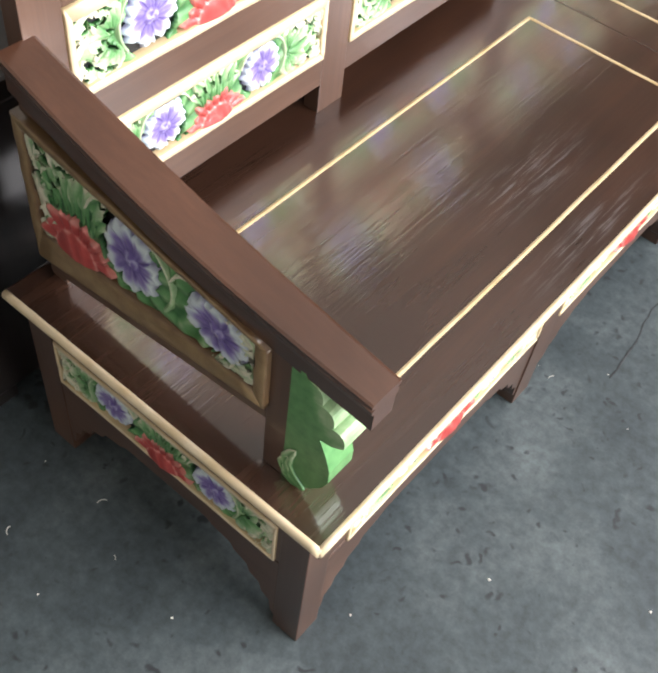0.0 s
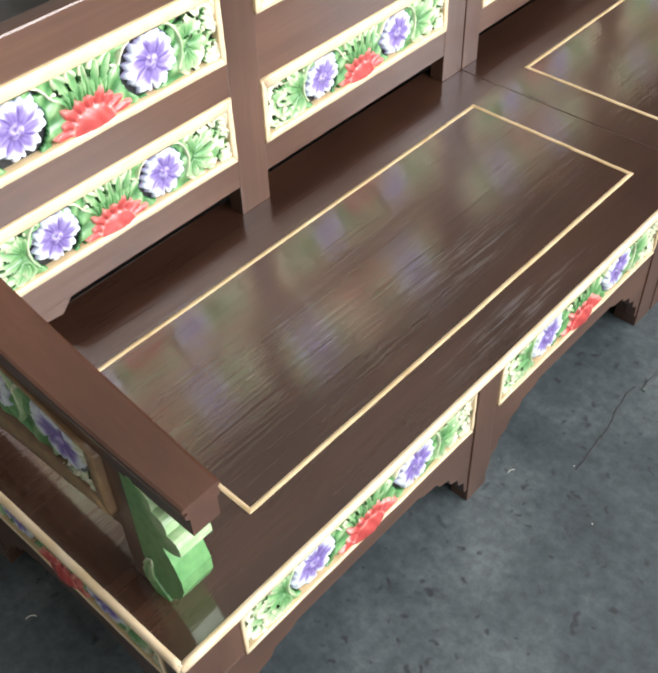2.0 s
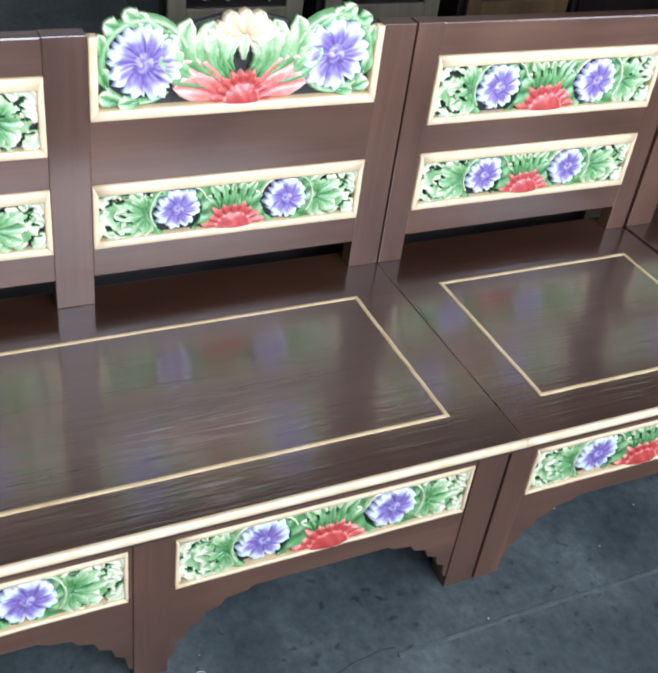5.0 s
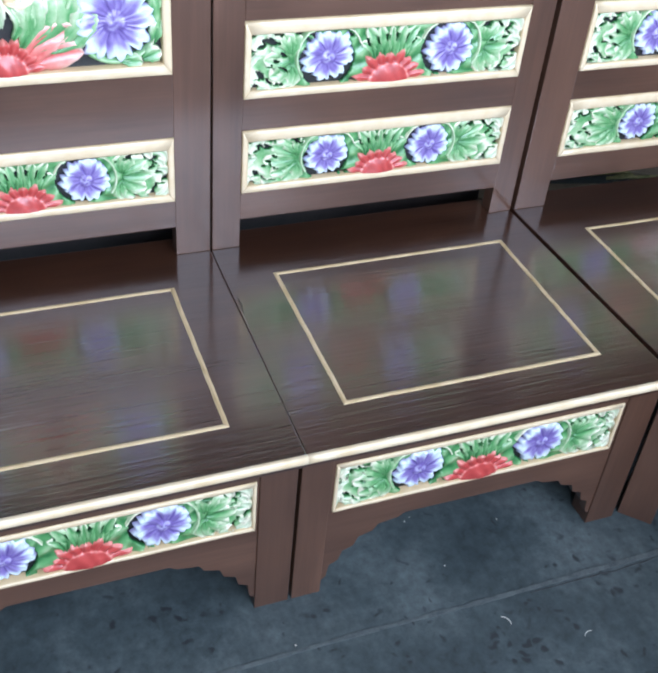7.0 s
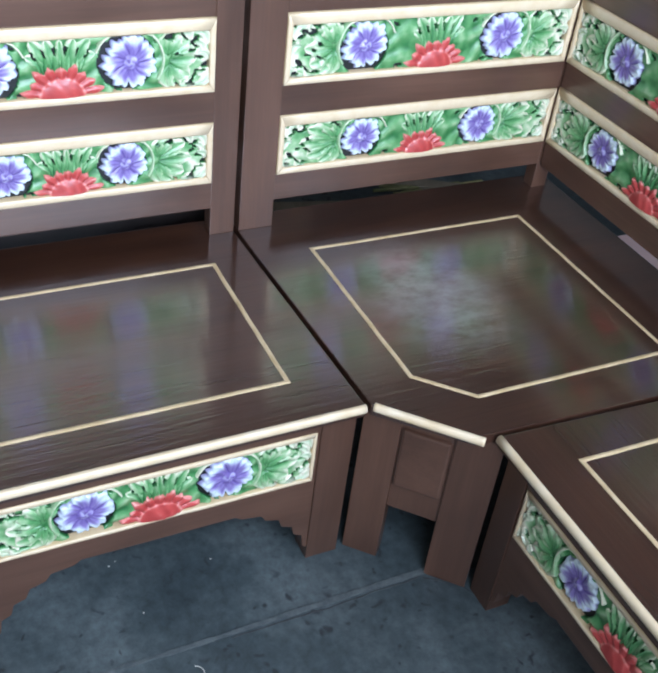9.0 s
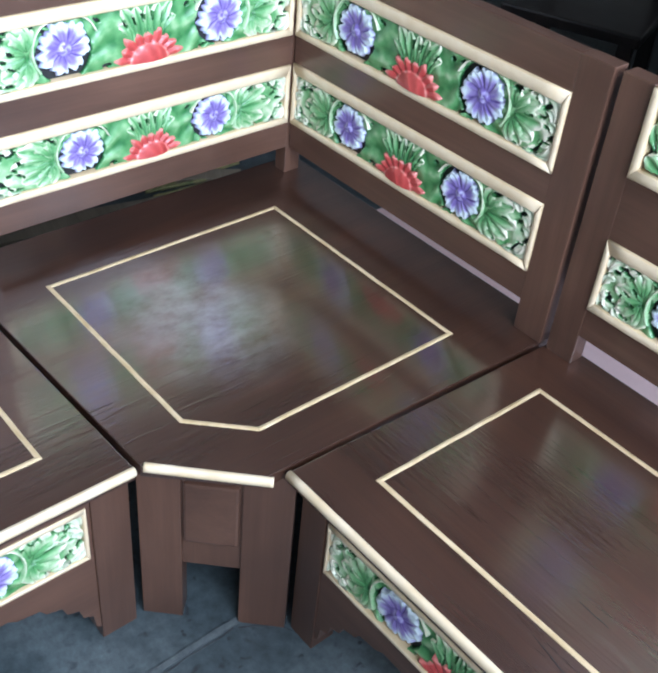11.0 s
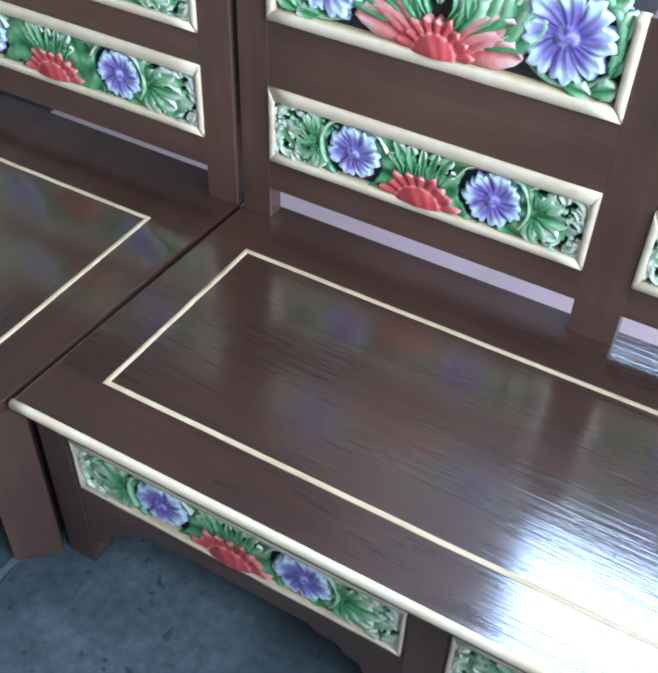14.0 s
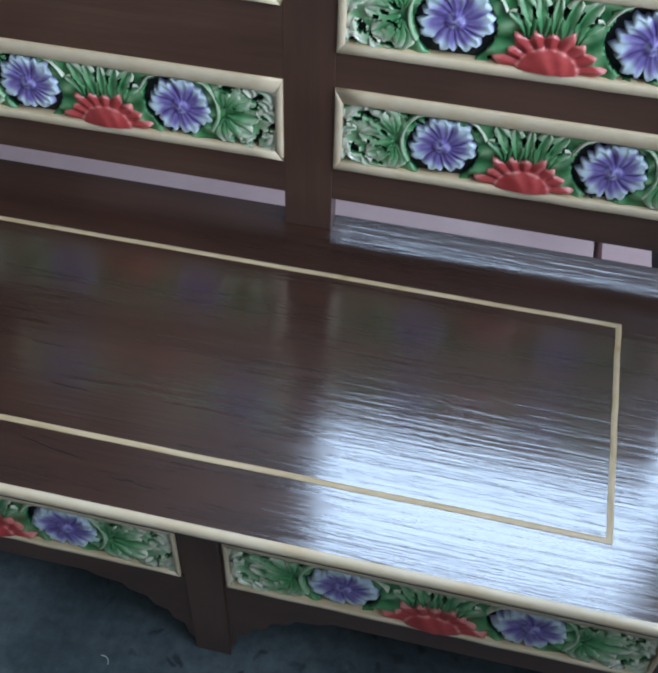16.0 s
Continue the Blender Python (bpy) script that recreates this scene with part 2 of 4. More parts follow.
GOLDWOOD = wood("golden_brown_wood", 2, (0.09, 0.055, 0.025), (0.2, 0.13, 0.06), rough=0.4)
GREYGOLD = wood("dull_grey_gold_wood", 2, (0.13, 0.12, 0.085), (0.26, 0.235, 0.165), rough=0.45)
SILVER = paint("greyed_silver_paint", [(0.0, (0.03, 0.035, 0.045)), (0.5, (0.14, 0.15, 0.18)), (1.0, (0.5, 0.5, 0.52))])
PALEWOOD = wood("raw_pale_wood", 1, (0.16, 0.13, 0.09), (0.34, 0.3, 0.22), rough=0.7, coat=0.0)
STRAW = speckled("yellow_green_straw", [(0.3, (0.12, 0.14, 0.05)), (0.7, (0.34, 0.3, 0.13))], 30.0, 0.8)
FLAKE = speckled("pale_shaving", [(0.3, (0.5, 0.48, 0.42)), (0.7, (0.72, 0.7, 0.64))], 30.0, 0.7)


# ---- mesh helpers ----
def finish(bm, name, mat, smooth=False):
    bmesh.ops.recalc_face_normals(bm, faces=bm.faces[:])
    me = bpy.data.meshes.new(name)
    bm.to_mesh(me)
    bm.free()
    me.materials.append(mat)
    if smooth:
        me.polygons.foreach_set("use_smooth", [True] * len(me.polygons))
    return me


def part(name, bm, mat, parent, label="", m=None, smooth=False):
    me = finish(bm, name, mat, smooth) if isinstance(bm, bmesh.types.BMesh) else bm
    ob = new(name, me)
    ob.parent = parent
    if m is not None:
        ob.matrix_basis = m
    if label:
        tagged(ob, label)
    return ob


def thing(name, m, label, category, group=""):
    ob = new(name)
    ob.empty_display_size = 0.1
    ob.matrix_world = m
    return tagged(ob, label, category, group)


def structure(name, bm, mat, label, category):
    ob = new(name, finish(bm, name, mat))
    return tagged(ob, label, category, kind="structure")


def add_box(bm, x0, x1, y0, y1, z0, z1, bevel=0.0, m=None):
    vs = [bm.verts.new((x, y, z)) for x in (x0, x1) for y in (y0, y1) for z in (z0, z1)]
    faces = [bm.faces.new([vs[i] for i in q]) for q in ((0, 1, 3, 2), (4, 6, 7, 5), (0, 4, 5, 1), (2, 3, 7, 6), (0, 2, 6, 4), (1, 5, 7, 3))]
    out = vs
    if bevel:
        edges = list({e for f in faces for e in f.edges})
        res = bmesh.ops.bevel(bm, geom=edges, offset=bevel, segments=2, profile=0.6, affect="EDGES")
        out = list({v for f in res["faces"] for v in f.verts} | {v for v in vs if v.is_valid})
    if m is not None:
        bmesh.ops.transform(bm, matrix=m, verts=list(set(out)))
    return bm


def box(x0, x1, y0, y1, z0, z1, bevel=0.003, m=None):
    bm = bmesh.new()
    add_box(bm, x0, x1, y0, y1, z0, z1, bevel)
    if m is not None:
        bm.transform(m)
    return bm


def prism(points, axis, lo, hi, bevel=0.0, m=None):
    """A plate with the outline given in its own plane, from lo to hi along the axis."""
    bm = bmesh.new()

    def place(p, d):
        q = list(p)
        q.insert(axis, d)
        return q

    a = [bm.verts.new(place(p, lo)) for p in points]
    c = [bm.verts.new(place(p, hi)) for p in points]
    bm.faces.new(a)
    bm.faces.new(c)
    for i in range(len(points)):
        j = (i + 1) % len(points)
        bm.faces.new((a[i], a[j], c[j], c[i]))
    bmesh.ops.recalc_face_normals(bm, faces=bm.faces[:])
    if bevel:
        sharp = [e for e in bm.edges if e.calc_face_angle(0) > 0.5]
        bmesh.ops.bevel(bm, geom=sharp, offset=bevel, segments=2, profile=0.6, affect="EDGES")
    if m is not None:
        bm.transform(m)
    return bm


def toned(bm):
    return bm.verts.layers.float.get("tone") or bm.verts.layers.float.new("tone")


def even_tone(bm, value):
    layer = toned(bm)
    for v in bm.verts:
        v[layer] = value
    return bm


# ---- carving ----
def add_leaf(bm, base, tip, width, height, bend=0.0, low=0.0, frill=0.1, t0=0.15, t1=0.8, blunt=0.6):
    """One carved leaf: a curved tongue with a nearly flat face, veins cut into it and its sides cut down to the ground."""
    layer = toned(bm)
    b, t = Vector((*base, 0)), Vector((*tip, 0))
    d = t - b
    side = Vector((-d.y, d.x, 0))
    rows, n = [], 12
    for i in range(n + 1):
        s = i / n
        mid = b + d * s + side * bend * math.sin(math.pi * s)
        tangent = (d + side * bend * math.pi * math.cos(math.pi * s)).normalized()
        across = Vector((-tangent.y, tangent.x, 0))
        w = width * (math.sin(math.pi * min(1, 0.1 + 0.9 * s) ** (1 + blunt)) ** 0.6 + 0.03) * (1 + frill * math.sin(s * 22))
        row = []
        for j in range(-4, 5):
            k = max(-3, min(3, j)) / 3
            z = height * (0.8 + 0.2 * math.sin(math.pi * (0.1 + 0.8 * s))) * (0.86 + (0.14 if abs(j) == 2 else 0) - (0.24 if j == 0 else 0) - (0.12 if abs(j) == 3 else 0)) + low
            z *= 1 - 0.12 * (1 + math.sin(s * 33)) * (abs(j) == 3)
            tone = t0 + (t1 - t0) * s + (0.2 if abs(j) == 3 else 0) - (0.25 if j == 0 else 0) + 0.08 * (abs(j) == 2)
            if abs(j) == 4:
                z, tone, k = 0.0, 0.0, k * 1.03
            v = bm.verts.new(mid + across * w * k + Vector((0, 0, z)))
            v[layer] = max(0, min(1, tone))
            row.append(v)
        rows.append(row)
    for i in range(n):
        for j in range(8):
            bm.faces.new((rows[i][j], rows[i + 1][j], rows[i + 1][j + 1], rows[i][j + 1]))
    for end in (rows[0], rows[-1]):
        bm.faces.new(end)
    return bm


def add_arc(bm, centre, radius, a0, a1, width, height, t=0.2, taper=0.5):
    """A carved curling stem along an arc, round in section."""
    layer = toned(bm)
    rows, n = [], 16
    for i in range(n + 1):
        s = i / n
        a = radians(a0 + (a1 - a0) * s)
        r = radius * (1 + 0.12 * s)
        w = width * (1 - taper * s)
        row = []
        for j in range(5):
            k = j / 2 - 1
            z = height * math.sqrt(max(0, 1 - k * k))
            v = bm.verts.new((centre[0] + (r + k * w) * math.cos(a), centre[1] + (r + k * w) * math.sin(a), z))
            v[layer] = t + 0.25 * (1 - abs(k)) + 0.2 * s
            row.append(v)
        rows.append(row)
    for i in range(n):
        for j in range(4):
            bm.faces.new((rows[i][j], rows[i + 1][j], rows[i + 1][j + 1], rows[i][j + 1]))
    return bm


def flower_mesh(radius, height, petals, seed):
    """An open flower: broad petals that overlap into one ruffled disc with a torn pale rim, cut veins and a raised button."""
    rnd = random.Random(seed)
    bm = bmesh.new()
    layer = toned(bm)
    phase = [rnd.uniform(0, math.tau) for _ in range(petals)]
    size = [rnd.uniform(0.9, 1.08) for _ in range(petals)]
    tilt = rnd.uniform(0, math.tau)
    rings, spokes = 14, petals * 14
    grid = []
    for i in range(rings + 1):
        q = i / rings
        row = []
        for k in range(spokes):
            turn = k / spokes * petals
            p = int(turn) % petals
            f = turn - int(turn)
            bow = math.sin(math.pi * f)
            edge = size[p] * (0.8 + 0.22 * bow ** 0.45) * (1 + 0.09 * math.sin(f * 15 + phase[p]) + 0.03 * math.sin(f * 31 + phase[p] * 2))
            r = radius * q * (1 + (edge - 1) * q ** 2)
            a = (k / spokes) * math.tau + 0.3 * q
            vein = 0.5 + 0.5 * math.sin(f * 15 + phase[p])
            z = height * (0.55 + 0.33 * q + 0.1 * math.sin(a + tilt) * q)
            z += height * 0.1 * (f - 0.5) * q
            z -= height * 0.08 * vein * min(1, q * 1.6)
            z -= height * 0.3 * max(0, 1 - f * 7) * max(0, q - 0.25)
            z -= height * 0.9 * max(0, q - 0.88)
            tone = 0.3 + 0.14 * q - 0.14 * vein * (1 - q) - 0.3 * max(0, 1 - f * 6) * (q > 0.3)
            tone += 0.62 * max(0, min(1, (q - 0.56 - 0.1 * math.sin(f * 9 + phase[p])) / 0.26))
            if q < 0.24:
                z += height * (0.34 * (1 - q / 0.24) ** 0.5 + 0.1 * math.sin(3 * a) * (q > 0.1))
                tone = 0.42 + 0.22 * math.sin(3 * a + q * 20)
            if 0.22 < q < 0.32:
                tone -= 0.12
            if i == rings:
                z, tone = 0.0, 0.5
                r *= 1.012
            v = bm.verts.new((r * math.cos(a), r * math.sin(a), z))
            v[layer] = max(0, min(1, tone))
            row.append(v)
        grid.append(row)
    for i in range(1, rings):
        for k in range(spokes):
            j = (k + 1) % spokes
            bm.faces.new((grid[i][k], grid[i + 1][k], grid[i + 1][j], grid[i][j]))
    bm.faces.new(grid[1])
    bmesh.ops.delete(bm, geom=grid[0], context="VERTS")
    return bm


def lotus_mesh(radius, height, rise=1.0, petals=9):
    """Half a lotus in one piece: a low swollen dome scored by slanting cuts, with ragged pointed petals round it."""
    bm = bmesh.new()
    layer = toned(bm)
    rings, spokes = 16, petals * 8
    dome = 0.6
    grid = []
    for i in range(1, rings + 1):
        q = i / rings
        row = []
        for k in range(spokes + 1):
            turn = k / spokes * petals
            p, f = int(turn), turn - int(turn)
            point = 1 - abs(2 * f - 1)
            reach = 0.82 + (0.22 + 0.12 * math.sin(p * 2.3 + 1)) * point ** 0.8
            r = radius * q * (1 + (reach - 1) * max(0, (q - 0.5) / 0.5) ** 1.2)
            a = math.pi * k / spokes
            if q < dome:
                cut = math.sin(r * math.cos(a) / radius * 17 + 9 * q)
                z = height * (0.72 + 0.5 * math.cos(q / dome * math.pi / 2) ** 0.7) + height * 0.03 * cut
                tone = 0.34 + 0.1 * cut + (0.32 if q > dome - 0.09 else 0)
            else:
                z = height * (0.56 + 0.3 * point ** 0.6 + 0.2 * (q - dome))
                tone = 0.18 + 0.5 * ((q - dome) / (1 - dome)) ** 2 + 0.14 * point
            if i == rings:
                z, tone = 0.0, 0.75
            v = bm.verts.new((r * math.cos(a), rise * r * math.sin(a), z))
            v[layer] = max(0, min(1, tone))
            row.append(v)
        grid.append(row)
    hub = bm.verts.new((0, 0, height * 1.22))
    hub[layer] = 0.4
    for k in range(spokes):
        bm.faces.new((hub, grid[0][k], grid[0][k + 1]))
        for i in range(rings - 1):
            bm.faces.new((grid[i][k], grid[i + 1][k], grid[i + 1][k + 1], grid[i][k + 1]))
    return bm


def frame_bars(w, h, side, low, top, depth, open_top=False):
    """Mitred, softly rounded bars round a panel, from the ground board up to depth."""
    bm = bmesh.new()
    layer = toned(bm)
    o = [(-w / 2, 0), (w / 2, 0), (w / 2, h), (-w / 2, h)]
    i = [(-w / 2 + side, low), (w / 2 - side, low), (w / 2 - side, h - top), (-w / 2 + side, h - top)]
    runs = ((0, 1), (1, 2), (3, 0)) if open_top else ((0, 1), (1, 2), (2, 3), (3, 0))
    for a, b in runs:
        steps = 14
        rows = []
        for s in range(steps + 1):
            f = s / steps
            po = Vector(o[a]).lerp(Vector(o[b]), f)
            pi = Vector(i[a]).lerp(Vector(i[b]), f)
            wob = 0.0016 * noise.noise(Vector((po.x * 40, po.y * 40, a * 3.1)))
            row = []
            for k, z in ((0.0, 0.0), (0.0, 0.86), (0.1, 0.98), (0.5, 1.0), (0.88, 0.97), (1.0, 0.84), (1.0, 0.0)):
                p = po.lerp(pi, k)
                v = bm.verts.new((p.x, p.y + wob * (k > 0.5), z * depth + wob))
                v[layer] = 0.62 if 0 < k < 1 else 0.4
                row.append(v)
            rows.append(row)
        for s in range(steps):
            for k in range(6):
                bm.faces.new((rows[s][k], rows[s + 1][k], rows[s + 1][k + 1], rows[s][k + 1]))
        for end in (rows[0], rows[-1]):
            bm.faces.new(end)
    return bm


def panel_hollows(H, W, seed):
    """Ovals pierced through the carved field: many at its ends, some along its edges."""
    rnd = random.Random(seed)
    hollows = []
    for side in (-1, 1):
        for k in range(13):
            hollows.append((side * rnd.uniform(W / 2 - 0.6 * H, W / 2 - 0.03 * H), (k + rnd.uniform(0.1, 0.9)) / 13 * H, rnd.uniform(0.06, 0.13) * H, rnd.uniform(0.028, 0.055) * H, rnd.uniform(-0.9, 0.9)))
    for k in range(22):
        up = rnd.random() < 0.7
        hollows.append((rnd.uniform(-W / 2, W / 2), (rnd.uniform(0.86, 0.98) if up else rnd.uniform(0.02, 0.1)) * H, rnd.uniform(0.05, 0.12) * H, rnd.uniform(0.03, 0.055) * H, rnd.uniform(-0.8, 0.8)))
    for dx in (-0.44, -0.27, -0.09, 0.09, 0.27, 0.44):
        hollows.append((dx * H, (0.82 - 0.25 * abs(dx)) * H, 0.1 * H, 0.034 * H, math.pi / 2 - dx * 1.3))
    return hollows


def in_hollow(hollows, x, y):
    for hx, hy, a, b, turn in hollows:
        dx, dy = x - hx, y - hy
        u, v = dx * math.cos(turn) + dy * math.sin(turn), dy * math.cos(turn) - dx * math.sin(turn)
        if (u / a) ** 2 + (v / b) ** 2 < 1:
            return True
    return False


def pierce(bm, hollows):
    """Cuts the hollows through a leaf."""
    gone = [f for f in bm.faces if in_hollow(hollows, *f.calc_center_median().xy)]
    bmesh.ops.delete(bm, geom=gone, context="FACES")
    return bm


def pierced_plate(H, W, flowers, bloom, lotus, seed):
    """The carved field behind flowers and leaves: a thin plate pierced by hollows, with cut veins, walls down to the ground."""
    bm = bmesh.new()
    layer = toned(bm)
    nx, ny = max(40, int(W / 0.0026)), max(24, int(H / 0.0026))
    hollows = panel_hollows(H, W, seed)

    def open_at(x, y):
        for n, fx in enumerate(flowers):
            dx, dy = x - fx * H, y - 0.51 * H
            r = math.hypot(dx, dy) / H
            wide = -0.005 + 0.075 * math.sin(math.atan2(dy, dx) + 2.2 + n * 1.7 + seed)
            if r < bloom + wide:
                return True
        if math.hypot(x - lotus * H, y * 1.2) < 0.5 * H:
            return True
        return in_hollow(hollows, x, y)

    verts = {}

    def vert(i, j):
        if (i, j) not in verts:
            x, y = -W / 2 + W * i / nx, H * j / ny
            near = min(flowers, key=lambda f: abs(x - f * H))
            a = math.atan2(y - 0.5 * H, x - near * H)
            r = math.hypot(x - near * H, y - 0.5 * H) / H
            cut = math.sin(a * 11 + 2.5 * math.sin(r * 5) + seed)
            n = noise.noise(Vector((x * 60, y * 60, seed)))
            v = bm.verts.new((x, y, 0.0098 + 0.0022 * cut + 0.001 * n))
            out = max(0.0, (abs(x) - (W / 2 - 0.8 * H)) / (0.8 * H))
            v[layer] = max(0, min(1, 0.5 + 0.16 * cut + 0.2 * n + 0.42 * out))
            verts[i, j] = v
        return verts[i, j]

    for i in range(nx):
        for j in range(ny):
            if not open_at(-W / 2 + W * (i + 0.5) / nx, H * (j + 0.5) / ny):
                bm.faces.new((vert(i, j), vert(i + 1, j), vert(i + 1, j + 1), vert(i, j + 1)))
    feet = {}
    for e in [e for e in bm.edges if len(e.link_faces) == 1]:
        low = []
        for v in e.verts:
            if v not in feet:
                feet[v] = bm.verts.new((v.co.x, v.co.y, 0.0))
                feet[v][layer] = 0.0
            low.append(feet[v])
        bm.faces.new((e.verts[0], e.verts[1], low[1], low[0]))
    return bm


CARVED = {}


def bend_all(bm, warp):
    if warp:
        for v in bm.verts:
            v.co = Vector(warp(*v.co))
    return bm


def single_leaf(base, tip, width, height, **more):
    return add_leaf(bmesh.new(), base, tip, width, height, **more)


def half_leaves(H, W, flower_x, sign):
    """The lobes of the broad leaf between a flower and the panel's end."""
    end = W / 2 / H
    x0 = flower_x + 0.63
    span = 0.8 * max(0.35, end - x0)
    if end - x0 < 0.3:
        return []
    lobes = ((0.12, 0.99, 0.15, 0.15), (0.42, 0.98, 0.17, 0.1), (0.72, 0.86, 0.17, 0.06), (0.88, 0.52, 0.17, 0.0), (0.7, 0.2, 0.17, -0.06), (0.4, 0.03, 0.17, -0.1), (0.1, 0.01, 0.14, -0.15))
    return [single_leaf((sign * H * (x0 + 0.06), H * (0.5 + 0.2 * (ty - 0.5))), (sign * H * (x0 + span * tx), H * ty), H * wd, 0.0155, bend=bd * sign, t0=0.34, t1=1.0) for tx, ty, wd, bd in lobes]


def corner_scrolls(H, W, sign):
    end = W / 2 / H
    bits = ((0.3, 0.99, 0.0, 0.74, 0.1), (0.2, 0.6, -0.02, 0.42, 0.1), (0.3, 0.01, 0.0, 0.28, 0.1), (0.55, 0.99, 0.32, 0.84, 0.1), (0.55, 0.02, 0.32, 0.15, 0.1), (0.28, 0.8, 0.08, 0.62, 0.08), (0.28, 0.24, 0.08, 0.36, 0.08))
    return [single_leaf((sign * H * (end - x), H * y), (sign * H * (end - tx - 0.02), H * ty), H * wd, 0.0155, bend=0.3 * sign * (1 if y > 0.5 else -1), t0=0.5, t1=1.0) for x, y, tx, ty, wd in bits]


def centre_fan(H, cx=0.0):
    out = []
    for tx, ty, wd, bd in ((-0.58, 0.72, 0.1, -0.2), (-0.5, 0.99, 0.13, -0.12), (-0.24, 0.99, 0.13, -0.06), (0.0, 0.99, 0.08, 0.0), (0.24, 0.99, 0.13, 0.06), (0.5, 0.99, 0.13, 0.12), (0.58, 0.72, 0.1, 0.2)):
        out.append(single_leaf((H * (cx + tx * 0.55), H * 0.4), (H * (cx + tx), H * ty), H * wd * 0.92, 0.015, bend=bd, t0=0.25, t1=0.9, blunt=0.8))
    return out


def flower_ring(H, fx, fy, sign):
    bm = bmesh.new()
    add_arc(bm, (H * fx, H * fy), H * 0.57, 90 - sign * 125, 90 + sign * 70, H * 0.05, 0.0165, t=0.62, taper=0.45)
    return bm


def carved_panel(parent, m, w, h, flowers=(-1.2, 1.2), lotus=0.0, side=0.0125, low=0.016, top=0.025, warp=None, seed=1, frame_paint=None, bloom=0.52):
    """A pierced-looking floral panel on a black ground in a cream frame; its own x runs along, y up, z outward, from the lower middle."""
    key = (round(w, 3), round(h, 3), flowers, warp is not None)
    if key not in CARVED:
        H, W = h - low - top, w - 2 * side
        up = Matrix.Translation((0, low, 0.001))
        meshes = []

        def keep(name, bm, mat, label="", smooth=True, move=True):
            if move:
                for v in bm.verts:
                    v.co.x, v.co.y = max(-W / 2, min(W / 2, v.co.x)), max(0.0, min(H, v.co.y))
                bm.transform(up)
            bend_all(bm, warp)
            meshes.append((name, finish(bm, name, mat, smooth), label))

        ground = box(-w / 2 + 0.002, w / 2 - 0.002, 0.002, h - 0.002, -0.012, 0.0, 0.0)
        bend_all(ground, warp)
        base = finish(ground, "carved_panel", BLACK)
        keep("panel_frame", frame_bars(w, h, side, low, top, 0.019), frame_paint or CREAM, "" if frame_paint else "cream-painted frame", True, False)
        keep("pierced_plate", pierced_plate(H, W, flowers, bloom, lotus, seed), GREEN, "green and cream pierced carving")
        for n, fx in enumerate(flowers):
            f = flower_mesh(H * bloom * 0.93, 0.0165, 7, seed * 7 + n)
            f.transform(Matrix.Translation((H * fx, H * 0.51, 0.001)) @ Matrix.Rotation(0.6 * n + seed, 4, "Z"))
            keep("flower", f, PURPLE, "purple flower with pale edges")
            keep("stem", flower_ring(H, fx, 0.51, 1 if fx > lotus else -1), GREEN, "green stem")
        lo = lotus_mesh(H * (0.68 if lotus == 0 else 0.56), 0.0185, 0.82)
        lo.transform(Matrix.Translation((H * lotus, 0.0, 0.0)))
        keep("lotus", lo, RED, "red half lotus")
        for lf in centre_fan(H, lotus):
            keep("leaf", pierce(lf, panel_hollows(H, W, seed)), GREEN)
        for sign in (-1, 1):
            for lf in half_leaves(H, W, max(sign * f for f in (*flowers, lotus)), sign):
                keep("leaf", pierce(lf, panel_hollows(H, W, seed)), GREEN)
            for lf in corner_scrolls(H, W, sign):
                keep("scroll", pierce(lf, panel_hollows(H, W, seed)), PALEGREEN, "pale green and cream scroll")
        CARVED[key] = base, meshes
    base, meshes = CARVED[key]
    ob = part("carved_panel", base, None, parent, "carved floral panel, purple flowers, red lotus, green leaves", m)
    for name, me, label in meshes:
        part(name, me, None, ob, label)
    return ob


